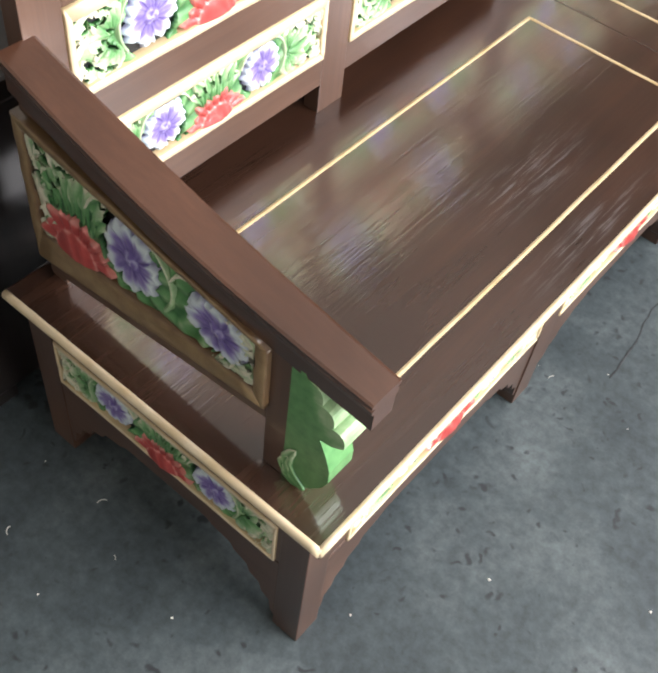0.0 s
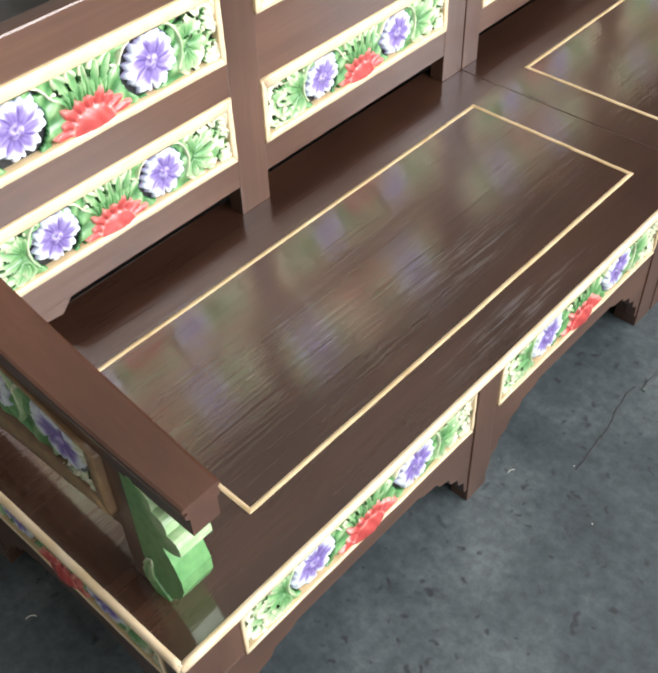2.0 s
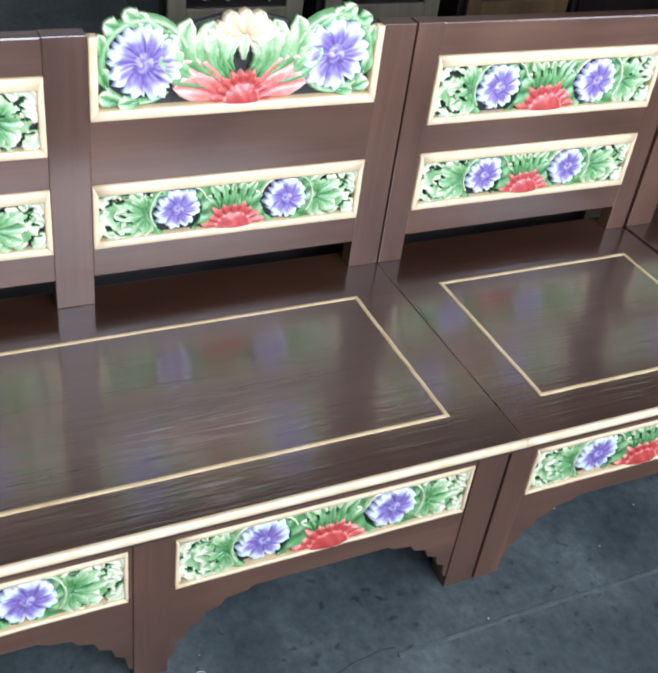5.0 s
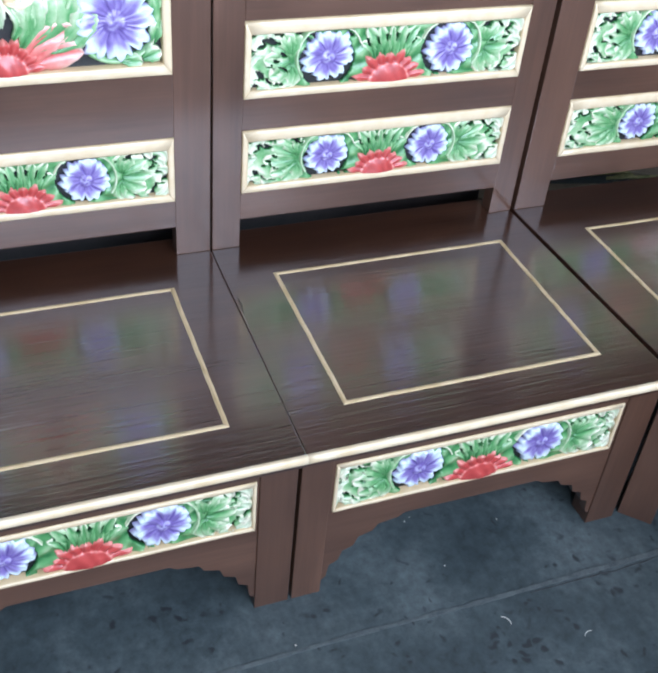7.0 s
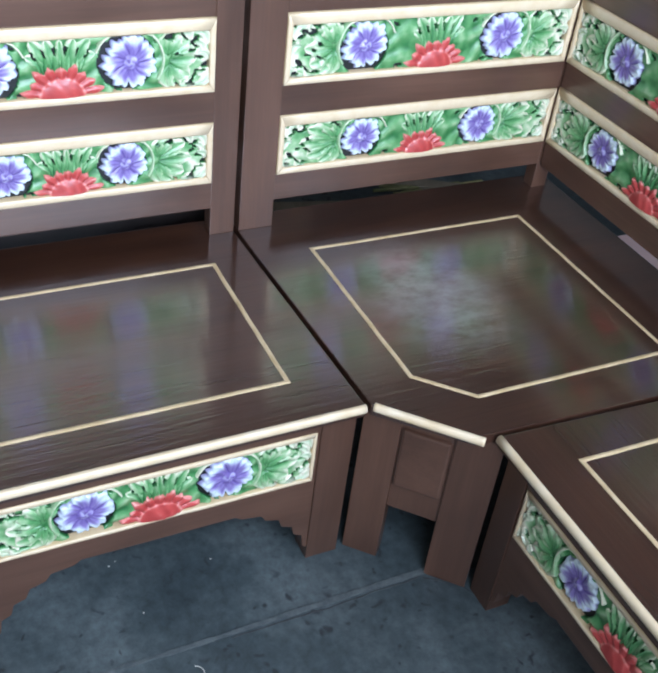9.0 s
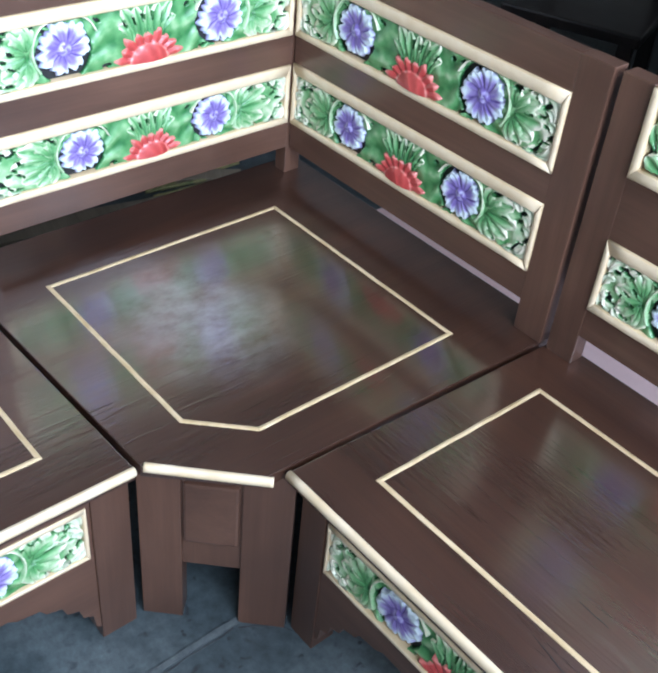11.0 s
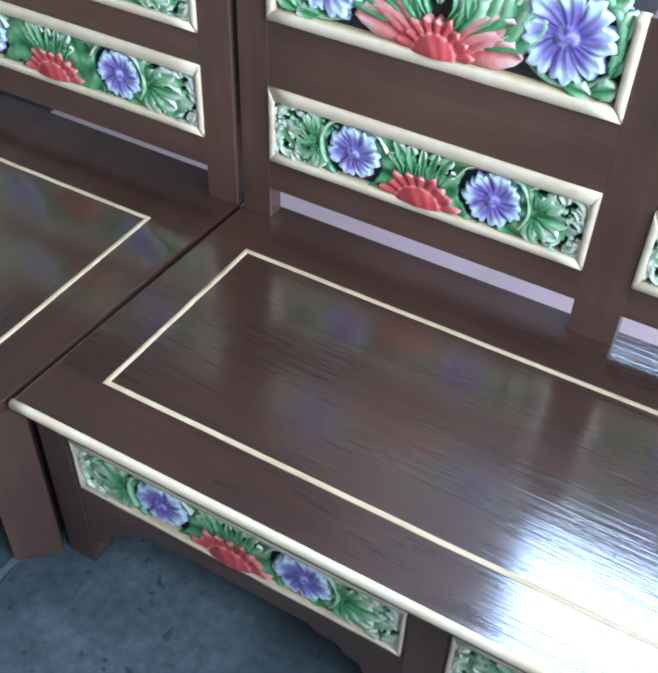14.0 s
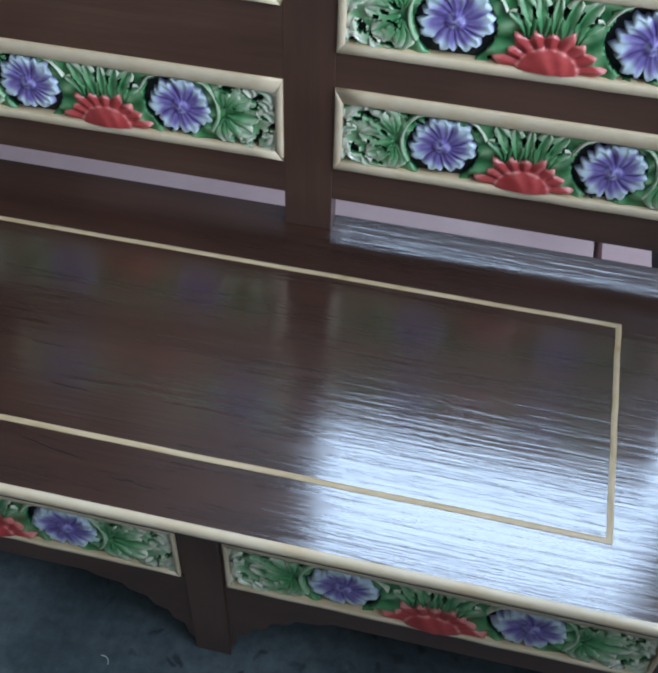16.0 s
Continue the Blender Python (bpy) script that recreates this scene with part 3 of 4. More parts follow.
def crest_panel(parent, m, w):
    """The tall carved crest: the frame holds three sides, leaves and volutes make the uneven top."""
    key = ("crest", round(w, 3))
    h = 0.155
    if key not in CARVED:
        meshes = []
        c = w / 0.585

        def keep(name, bm, mat, label):
            meshes.append((name, finish(bm, name, mat, True), label))

        outline = [(-0.28, 0.005), (0.28, 0.005), (0.28, 0.135), (0.25, 0.165), (0.2, 0.175), (0.13, 0.15), (0.09, 0.168), (0.03, 0.182), (-0.03, 0.182), (-0.09, 0.168), (-0.13, 0.15), (-0.2, 0.175), (-0.25, 0.165), (-0.28, 0.135)]
        base = finish(prism([(x * c, y) for x, y in outline], 2, -0.012, 0.0), "crest_panel", BLACK)
        keep("panel_frame", frame_bars(w, h, 0.016, 0.02, 0.0, 0.021, True), CREAM, "cream-painted frame")
        for s in (-1, 1):
            f = flower_mesh(0.07, 0.02, 8, 5 + s)
            f.transform(Matrix.Translation((s * 0.192 * c, 0.102, 0.003)) @ Matrix.Rotation(s, 4, "Z"))
            keep("flower", f, PURPLE, "large purple flower with pale edges")
            vol = bmesh.new()
            add_arc(vol, (s * 0.192 * c, 0.1), 0.074, 90 - s * 100, 90 + s * 70, 0.011, 0.017, t=0.45, taper=0.3)
            add_arc(vol, (s * 0.192 * c, 0.1), 0.07, 270 - s * 40, 270 + s * 70, 0.008, 0.012, t=0.5)
            keep("stem", vol, GREEN, "green volute stem")
            for bx, by, tx, ty, wd, bd in ((0.03, 0.07, 0.06, 0.172, 0.02, 0.25), (0.05, 0.06, 0.105, 0.178, 0.021, 0.3), (0.07, 0.055, 0.145, 0.16, 0.02, 0.25), (0.025, 0.06, 0.02, 0.14, 0.014, 0.3), (0.13, 0.15, 0.2, 0.192, 0.014, 0.2), (0.19, 0.172, 0.225, 0.196, 0.013, 0.1), (0.23, 0.165, 0.262, 0.175, 0.013, 0.1), (0.262, 0.11, 0.272, 0.155, 0.011, 0.0), (0.26, 0.06, 0.274, 0.1, 0.011, 0.0), (0.24, 0.03, 0.274, 0.045, 0.013, 0.0), (0.2, 0.03, 0.24, 0.026, 0.011, 0.0)):
                keep("leaf", single_leaf((s * bx * c, by), (s * tx * c, ty), wd * 1.25, 0.018, bend=-bd * s, t0=0.35, t1=0.95), GREEN, "")
            for tx, ty, wd in ((0.122, 0.098, 0.026), (0.135, 0.05, 0.03)):
                keep("petal", single_leaf((s * 0.035 * c, 0.03), (s * tx * c, ty), wd, 0.018, bend=0.12 * s, frill=0.0, t0=0.35, t1=0.95, blunt=0.3), RED, "long red petal with a pale tip")
        lo = lotus_mesh(0.062, 0.02, 1.0, 9)
        lo.transform(Matrix.Translation((0, 0.02, 0.002)))
        keep("lotus", lo, RED, "red half lotus")
        for bx, by, tx, ty, wd, bd in ((-0.01, 0.145, -0.048, 0.172, 0.018, 0.3), (0.01, 0.145, 0.048, 0.172, 0.018, -0.3), (-0.006, 0.15, -0.028, 0.19, 0.018, 0.15), (0.006, 0.15, 0.028, 0.19, 0.018, -0.15), (0.0, 0.15, 0.0, 0.194, 0.015, 0.0)):
            keep("crown_leaf", single_leaf((bx, by), (tx, ty), wd, 0.023, bend=bd, t0=0.5, t1=0.95), CREAM, "cream carved crown leaf")
        for s in (-1, 1):
            for bx, by, tx, ty, wd, bd in ((0.03, 0.07, 0.03, 0.166, 0.025, -0.22), (0.016, 0.08, 0.01, 0.14, 0.012, -0.3), (0.05, 0.085, 0.075, 0.158, 0.02, 0.1)):
                keep("leaf", single_leaf((s * bx, by), (s * tx, ty), wd, 0.021, bend=bd * s, t0=0.45, t1=1.0), GREEN, "")
        keep("crown_leaf", single_leaf((0, 0.1), (0, 0.152), 0.011, 0.02, t0=0.5, t1=0.9), PALEGREEN, "pale carved bud between the leaves")
        CARVED[key] = base, meshes
    base, meshes = CARVED[key]
    ob = part("crest_panel", base, None, parent, "tall carved crest with large purple flowers and green volutes", m)
    for name, me, label in meshes:
        part(name, me, None, ob, label)
    return ob


# ---- settee units ----
SEAT_TOP = 0.42
FACE = Matrix(((1, 0, 0, 0), (0, 0, -1, 0), (0, 1, 0, 0), (0, 0, 0, 1)))


def on_face(u, v, z):
    return Matrix.Translation((u, v, z)) @ FACE


def seat_board(parent, outline, mat):
    return part("seat", prism(outline, 2, SEAT_TOP - 0.024, SEAT_TOP, 0.0025), mat, parent, "dark brown lacquered seat board")


def inlay(parent, outline, width=0.0105):
    """A raised cream line round the seat panel."""
    bm = bmesh.new()
    layer = toned(bm)
    pts = [Vector(p) for p in outline]
    n = len(pts)
    ins, outs = [], []
    for i in range(n):
        a, b, c = pts[i - 1], pts[i], pts[(i + 1) % n]
        n1 = Vector((-(b - a).y, (b - a).x)).normalized()
        n2 = Vector((-(c - b).y, (c - b).x)).normalized()
        k = (n1 + n2) / (1 + n1.dot(n2)) * width / 2
        ins.append(b + k)
        outs.append(b - k)
    for i in range(n):
        j = (i + 1) % n
        steps = 24
        rows = []
        for s in range(steps + 1):
            f = s / steps
            wob = 0.0009 * noise.noise(Vector((i * 7.0, f * 9, outline[0][0])))
            row = []
            for k, z in ((0.0, -0.003), (0.1, 0.001), (0.5, 0.0022), (0.9, 0.001), (1.0, -0.003)):
                p = outs[i].lerp(outs[j], f).lerp(ins[i].lerp(ins[j], f), k)
                v = bm.verts.new((p.x + wob, p.y + wob, SEAT_TOP + z))
                v[layer] = 0.38 + 0.3 * noise.noise(Vector((i * 3.0, f * 14, k)))
                row.append(v)
            rows.append(row)
        for s in range(steps):
            for k in range(4):
                bm.faces.new((rows[s][k], rows[s + 1][k], rows[s + 1][k + 1], rows[s][k + 1]))
    return part("inlay_line", bm, CREAM, parent, "thin cream inlay line")


def edge_bead(parent, a, b, out):
    """The cream rounded moulding along a seat edge, from a to b; out points away from the seat."""
    bm = bmesh.new()
    layer = toned(bm)
    a, b, out = Vector(a), Vector(b), Vector(out)
    rows, steps = [], 40
    for s in range(steps + 1):
        p = a.lerp(b, s / steps)
        wob = 0.0008 * noise.noise(Vector((p.x * 30, p.y * 30, 0)))
        row = []
        for o, z in ((-0.0065, 0.0006), (-0.003, 0.002), (0.001, 0.0016), (0.004, -0.002), (0.005, -0.0075), (0.004, -0.0125), (0.0005, -0.015), (-0.006, -0.016)):
            q = p + out * (o + wob)
            v = bm.verts.new((q.x, q.y, SEAT_TOP + z + wob))
            v[layer] = 0.62 + 0.25 * noise.noise(Vector((p.x * 22, p.y * 22, z * 90)))
            row.append(v)
        rows.append(row)
    for s in range(steps):
        for k in range(7):
            bm.faces.new((rows[s][k], rows[s + 1][k], rows[s + 1][k + 1], rows[s][k + 1]))
    for end in (rows[0], rows[-1]):
        bm.faces.new(end)
    return part("edge_bead", bm, CREAM, parent, "cream-painted rounded edge moulding", smooth=True)


def bracket_outline(u0, u1):
    """The scalloped lower edge of an apron board between two legs."""
    steps = [(0.0, 0.03), (0.01, 0.04), (0.014, 0.072), (0.032, 0.082), (0.038, 0.106), (0.06, 0.115), (0.068, 0.137), (0.096, 0.146), (0.106, 0.162), (0.145, 0.168), (0.16, 0.178)]
    low = [(u0 + a, z) for a, z in steps]
    return low + [(u1 - a, z) for a, z in reversed(steps)]


def leg(parent, u0, u1, v0, v1, m=None):
    return part("leg", box(u0, u1, v0, v1, 0.0, SEAT_TOP - 0.025, 0.002, m), WOOD[2], parent)


def apron(parent, u0, u1, v, panel, m=None, wood_along=0, z=(0.229, 0.352)):
    """Rails and carved panel between two legs; panel is its span along the unit."""
    m = m or Matrix.Identity(4)
    p0, p1 = panel
    bm = prism([(u0, z[0] + 0.002)] + bracket_outline(u0, u1) + [(u1, z[0] + 0.002)], 1, v, v + 0.022, 0.0015)
    bm.transform(m)
    part("apron_board", bm, WOOD[wood_along], parent, "scalloped lower apron board")
    part("apron_rail", box(u0, u1, v, v + 0.022, z[1] - 0.002, SEAT_TOP - 0.025, 0.0015, m), WOOD[wood_along], parent)
    for a, b in ((u0, p0), (p1, u1)):
        if b - a > 0.004:
            part("apron_stile", box(a, b, v + 0.001, v + 0.021, z[0] + 0.002, z[1] - 0.002, 0.001, m), WOOD[2], parent)
    carved_panel(parent, m @ on_face((p0 + p1) / 2, v + 0.0155, z[0]), p1 - p0, z[1] - z[0], top=0.012, low=0.008, side=0.007, flowers=(-1.25, 1.25))


LOW, HIGH, CREST, TOP, GAP = (0.55, 0.688), (0.755, 0.905), 0.817, 0.974, 0.487


def back_bay(parent, s0, p0, p1, s1, v, crest=False, m=None, wood_along=0, posts=(True, True), flowers=(-1.2, 1.2), low_top=LOW[1]):
    """One bay of a backrest: posts s0..p0 and p1..s1, rails and carved panels between p0 and p1."""
    m = m or Matrix.Identity(4)
    th = 0.036
    for (a, b), here in zip(((s0, p0), (p1, s1)), posts):
        if here:
            part("back_post", box(a + 0.0005, b - 0.0005, v, v + th, SEAT_TOP, TOP, 0.0018, m), WOOD[2], parent)
    rails = [(GAP, LOW[0]), (low_top, CREST)] if crest else [(GAP, LOW[0]), (low_top, HIGH[0]), (HIGH[1], TOP)]
    for z0, z1 in rails:
        part("back_rail", box(p0 - 0.001, p1 + 0.001, v + 0.0004, v + th - 0.002, z0, z1, 0.0015 if z1 < TOP else 0.004, m), WOOD[wood_along], parent)
    c = (p0 + p1) / 2
    carved_panel(parent, m @ on_face(c, v + 0.0145, LOW[0]), p1 - p0, low_top - LOW[0], flowers)
    if crest:
        crest_panel(parent, m @ on_face(c, v + 0.0145, CREST), p1 - p0)
    else:
        carved_panel(parent, m @ on_face(c, v + 0.0145, HIGH[0]), p1 - p0, HIGH[1] - HIGH[0], flowers)


BACK = 0.62
TURNED = pose(0, 0, 0, 0, 0, 90)


def two_seat_bench(m, label):
    """The long unit with the arm: its own x along the front, y from front to back."""
    a = thing("settee_bench", m, label, "settee", "settee units")
    n = 1.4365
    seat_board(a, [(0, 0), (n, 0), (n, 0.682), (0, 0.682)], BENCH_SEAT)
    inlay(a, [(0.233, 0.107), (1.328, 0.107), (1.328, 0.505), (0.233, 0.505)])
    edge_bead(a, (0, 0), (n, 0), (0, -1))
    edge_bead(a, (0, 0.68), (0, 0), (-1, 0))
    back_bay(a, 0.082, 0.149, 0.717, 0.794, BACK)
    back_bay(a, 0.7, 0.794, 1.363, n - 0.001, BACK, crest=True, posts=(False, True))
    part("back_bracket", prism([(0.232, 0.486), (0.239, 0.466), (0.288, 0.46), (0.312, 0.486)], 1, BACK + 0.002, BACK + 0.03, 0.001), WOOD[0], a)
    v = 0.028
    leg(a, 0.02, 0.078, v, v + 0.055)
    leg(a, 0.712, 0.775, v, v + 0.04)
    leg(a, 1.366, n - 0.003, v, v + 0.055)
    apron(a, 0.078, 0.712, v + 0.003, (0.126, 0.704))
    apron(a, 0.775, 1.366, v + 0.003, (0.784, 1.361))
    leg(a, 0.02, 0.078, 0.6, 0.66)
    leg(a, 1.366, n - 0.003, 0.6, 0.66)
    # the carved apron of the open end
    end = Matrix(((0, 1, 0, 0), (-1, 0, 0, 0), (0, 0, 1, 0), (0, 0, 0, 1)))
    apron(a, -0.6, -0.083, 0.021, (-0.597, -0.092), end, 1, (0.231, 0.345))
    return a


def arm(a):
    """The sloping arm with its carved side, front post and green carved bracket."""
    part("arm_post", box(0.056, 0.1, 0.118, 0.16, SEAT_TOP, 0.735, 0.003), WOOD[2], a)
    prof = [(0.006, -0.06), (0.006, -0.026), (0.0, -0.022), (-0.001, -0.015), (0.004, -0.0125), (0.004, -0.01), (-0.003, -0.007), (-0.003, -0.002), (0.001, 0.0), (0.056, 0.0), (0.061, -0.002), (0.061, -0.007), (0.055, -0.01), (0.055, -0.0125), (0.059, -0.015), (0.058, -0.022), (0.053, -0.026), (0.053, -0.06)]
    bm = bmesh.new()
    ends = []
    for i in range(13):
        f = i / 12
        sag = math.sin(math.pi * f)
        u, v, z = 0.058 - 0.016 * f, -0.002 + 0.624 * f, 0.721 + 0.168 * f - 0.013 * sag
        ends.append([bm.verts.new((u + p * (0.9 + 0.1 * f) - 0.009 * sag * (p < 0.03), v, z + q)) for p, q in prof])
    k = len(prof)
    for i in range(12):
        for j in range(k):
            bm.faces.new((ends[i][j], ends[i][(j + 1) % k], ends[i + 1][(j + 1) % k], ends[i + 1][j]))
    bm.faces.new(ends[0])
    bm.faces.new(ends[-1])
    part("armrest", bm, RAIL, a, "sloping moulded wooden armrest")
    w, h = 0.47, 0.2

    def warp(x, y, z):
        f = (x + w / 2) / w
        lo, hi = 0.513 + 0.052 * f, 0.795 - 0.1 * f
        return x, lo + y / h * (hi - lo), z

    side = Matrix(((0, 0, -1, 0.063), (-1, 0, 0, 0.39), (0, 1, 0, 0), (0, 0, 0, 1)))
    carved_panel(a, side, w, h, (-0.13, 1.03), -0.98, 0.022, 0.048, 0.012, warp, 3, GILT, 0.45)
    part("arm_rail", prism([(0.62, 0.475), (0.16, 0.525), (0.16, 0.572), (0.62, 0.52)], 0, 0.058, 0.092, 0.003), WOOD[1], a)
    part("arm_filler", prism([(0.622, 0.79), (0.155, 0.68), (0.155, 0.735), (0.622, 0.845)], 0, 0.06, 0.09, 0.001), WOOD[1], a)
    out = [(0.122, 0.69), (0.1, 0.69)]
    for v0, z0, v1, z1, bulge in ((0.096, 0.682, 0.068, 0.652, 0.3), (0.074, 0.65, 0.046, 0.622, 0.3), (0.052, 0.619, 0.026, 0.594, 0.35), (0.026, 0.594, 0.066, 0.576, 0.1), (0.064, 0.574, 0.092, 0.421, 0.24)):
        for k in range(7):
            f = k / 6
            lift = bulge * math.sin(math.pi * f)
            out.append((v0 + (v1 - v0) * f + (z1 - z0) * lift, z0 + (z1 - z0) * f - (v1 - v0) * lift))
    out.append((0.122, 0.421))
    bm = prism(out, 0, 0.056, 0.108, 0.0)
    layer = toned(bm)
    for v in bm.verts:
        v[layer] = 0.78 if v.co.y < 0.095 and v.co.z > 0.58 else 0.5
    g = part("arm_bracket", bm, GREEN, a, "green-painted carved leaf bracket")
    for u, face in ((0.056, -1), (0.108, 1)):
        lf = bmesh.new()
        for b, t, wd, bd in (((0.005, 0.0), (-0.022, 0.055), 0.013, 0.35), ((0.01, 0.0), (-0.024, 0.03), 0.013, 0.35), ((0.012, 0.0), (-0.01, 0.082), 0.013, 0.3)):
            add_leaf(lf, b, t, wd * 0.75, 0.004, bend=bd, t0=0.35, t1=0.8)
        mm = Matrix(((0, 0, face, u), (-1, 0, 0, 0.09), (0, 1, 0, 0.43), (0, 0, 0, 1)))
        lf.transform(mm)
        part("leaf", lf, GREEN, g, smooth=True)


bench_a = two_seat_bench(TURNED, "dark brown wooden two-seat settee with carved floral back and aprons")
arm(bench_a)

# the single seat beside it
single = thing("single_settee", pose(0, 1.437, 0, 0, 0, 90), "dark brown wooden single settee seat with carved floral panels", "settee", "settee units")
seat_board(single, [(0, 0), (0.736, 0), (0.712, 0.682), (0, 0.682)], SEAT[0])
inlay(single, [(0.106, 0.107), (0.627, 0.107), (0.627, 0.507), (0.106, 0.507)])
edge_bead(single, (0, 0), (0.736, 0), (0, -1))
back_bay(single, 0.002, 0.062, 0.657, 0.714, BACK)
leg(single, 0.003, 0.062, 0.028, 0.083)
leg(single, 0.668, 0.737, 0.028, 0.083)
apron(single, 0.062, 0.668, 0.031, (0.068, 0.66))
leg(single, 0.003, 0.062, 0.6, 0.66)
leg(single, 0.65, 0.71, 0.6, 0.66)

# the corner unit
corner_at = pose(-0.25, 2.6, 0)
corner = thing("corner_settee", corner_at, "dark brown wooden corner settee seat with two carved backs", "settee", "settee units")
back_to = corner_at.inverted()


def shifted(points):
    return [(x + 0.25, y - 2.6) for x, y in points]


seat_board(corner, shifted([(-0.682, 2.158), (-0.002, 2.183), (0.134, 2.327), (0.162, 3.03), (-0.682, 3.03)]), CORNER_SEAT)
inlay(corner, shifted([(-0.506, 2.291), (-0.05, 2.291), (0.04, 2.384), (0.042, 2.84), (-0.506, 2.84)]))
(bead_a, bead_b) = shifted([(0.0, 2.188), (0.146, 2.334)])
edge_bead(corner, bead_a, bead_b, Vector((0.7071, -0.7071)))
left_wing = back_to @ TURNED
back_bay(corner, 2.162, 2.243, 2.956, 3.0, BACK, m=left_wing, wood_along=1, posts=(True, True), flowers=(-1.6, 1.6))
right_wing = back_to
back_bay(corner, -0.66, -0.614, 0.096, 0.163, 2.962, m=right_wing, posts=(False, True), flowers=(-1.6, 1.6), low_top=0.694)
slant = back_to @ pose(0.002, 2.186, 0, 0, 0, 45.0)
leg(corner, -0.022, 0.052, 0.03, 0.072, slant)
leg(corner, 0.155, 0.242, 0.03, 0.072, slant)
part("apron_board", box(0.052, 0.155, 0.036, 0.056, 0.15, SEAT_TOP - 0.025, 0.001, slant), WOOD[2], corner)
part("raised_panel", box(0.056, 0.151, 0.027, 0.04, 0.215, 0.362, 0.006, slant), WOOD[0], corner, "plain raised wooden panel")
for x, y in ((-0.65, 2.19), (-0.65, 2.97), (0.09, 2.97)):
    leg(corner, x, x + 0.05, y, y + 0.05, back_to)

# the long unit along the other wall
bench_d = thing("settee_bench", pose(0.145, 2.363, 0), "dark brown wooden two-seat settee with a carved crest", "settee", "settee units")
nd = 1.465
seat_board(bench_d, [(0, 0), (nd, 0), (nd, 0.642), (0.028, 0.642)], SEAT[0])
inlay(bench_d, [(0.1, 0.107), (1.232, 0.107), (1.234, 0.493), (0.108, 0.493)])
edge_bead(bench_d, (0, 0), (nd, 0), (0, -1))
back_bay(bench_d, 0.032, 0.092, 0.677, 0.757, 0.6, crest=True, low_top=0.697)
back_bay(bench_d, 0.7, 0.757, 1.342, 1.41, 0.6, posts=(False, True), low_top=0.697)
leg(bench_d, 0.012, 0.072, 0.026, 0.08)
leg(bench_d, 0.675, 0.733, 0.026, 0.07)
leg(bench_d, 1.39, 1.45, 0.026, 0.08)
apron(bench_d, 0.072, 0.675, 0.029, (0.077, 0.67))
apron(bench_d, 0.733, 1.39, 0.029, (0.738, 1.33))
leg(bench_d, 0.03, 0.09, 0.57, 0.63)
leg(bench_d, 1.39, 1.45, 0.57, 0.63)


def scratch(parent, a, b, width=0.0016):
    """A dark gouge through the lacquer, tapering to both ends."""
    bm = bmesh.new()
    a, b = Vector(a), Vector(b)
    side = Vector((-(b - a).y, (b - a).x)).normalized()
    rows = []
    for i in range(13):
        f = i / 12
        p = a.lerp(b, f) + side * 0.004 * noise.noise(Vector((a.x * 50, f * 3, 0)))
        w = width * (0.25 + math.sin(math.pi * f))
        rows.append([bm.verts.new((p.x + side.x * o, p.y + side.y * o, SEAT_TOP + z)) for o, z in ((-w, -0.001), (-w * 0.5, 0.0004), (w * 0.5, 0.0004), (w, -0.001))])
    for p, q in zip(rows, rows[1:]):
        for j in range(3):
            bm.faces.new((p[j], q[j], q[j + 1], p[j + 1]))
    return part("scratch", bm, DARKWOOD, parent, "dark gouge in the lacquer")


for ends in [((0.438, 0.084), (0.539, 0.067)), ((0.577, 0.051), (0.645, 0.046)), ((0.442, 0.183), (0.497, 0.179))]:
    scratch(bench_d, *ends)
for ends in [((0.007, 0.453), (0.006, 0.389))]:
    scratch(single, *ends, 0.003)

# ---- the workshop ----
fl = bmesh.new()
add_box(fl, -30, 30, -30, 30, -0.2, 0.0)
floor = structure("floor", fl, CEMENT, "worn grey cement floor with dark spots", "floor")
seam = bmesh.new()
for k in range(64):
    y0 = 1.2 + k * 0.018
    n1, n2 = noise.noise(Vector((y0 * 3, 0, 0))), noise.noise(Vector((y0 * 21, 4, 0)))
    x0, w = 0.087 + 0.006 * n1, 0.0035 + 0.003 * n2 + 0.006 * max(0, y0 - 1.8)
    add_box(seam, x0 - w, x0 + w, y0, y0 + 0.0185, -0.01, 0.003 + 0.0015 * n2)
structure("floor_seam", seam, RIDGE, "pale cement ridge along the floor joint", "floor seam")


def crack(points, width, seed):
    """A thin dark wandering crack filled with dirt."""
    bm = bmesh.new()
    rows = []
    for (xa, ya), (xb, yb) in zip(points, points[1:]):
        for i in range(14):
            f = i / 14
            x, y = xa + (xb - xa) * f, ya + (yb - ya) * f
            n = noise.noise(Vector((x * 26, y * 26, seed)))
            w = width * (0.55 + 0.7 * abs(noise.noise(Vector((x * 40, y * 40, seed + 5)))))
            x += 0.006 * n
            rows.append([bm.verts.new((x + o, y + o * 0.4, z)) for o, z in ((-w, 0.0), (-w * 0.6, 0.0012), (w * 0.6, 0.0012), (w, 0.0))])
    for p, q in zip(rows, rows[1:]):
        for j in range(3):
            bm.faces.new((p[j], q[j], q[j + 1], p[j + 1]))
    return bm


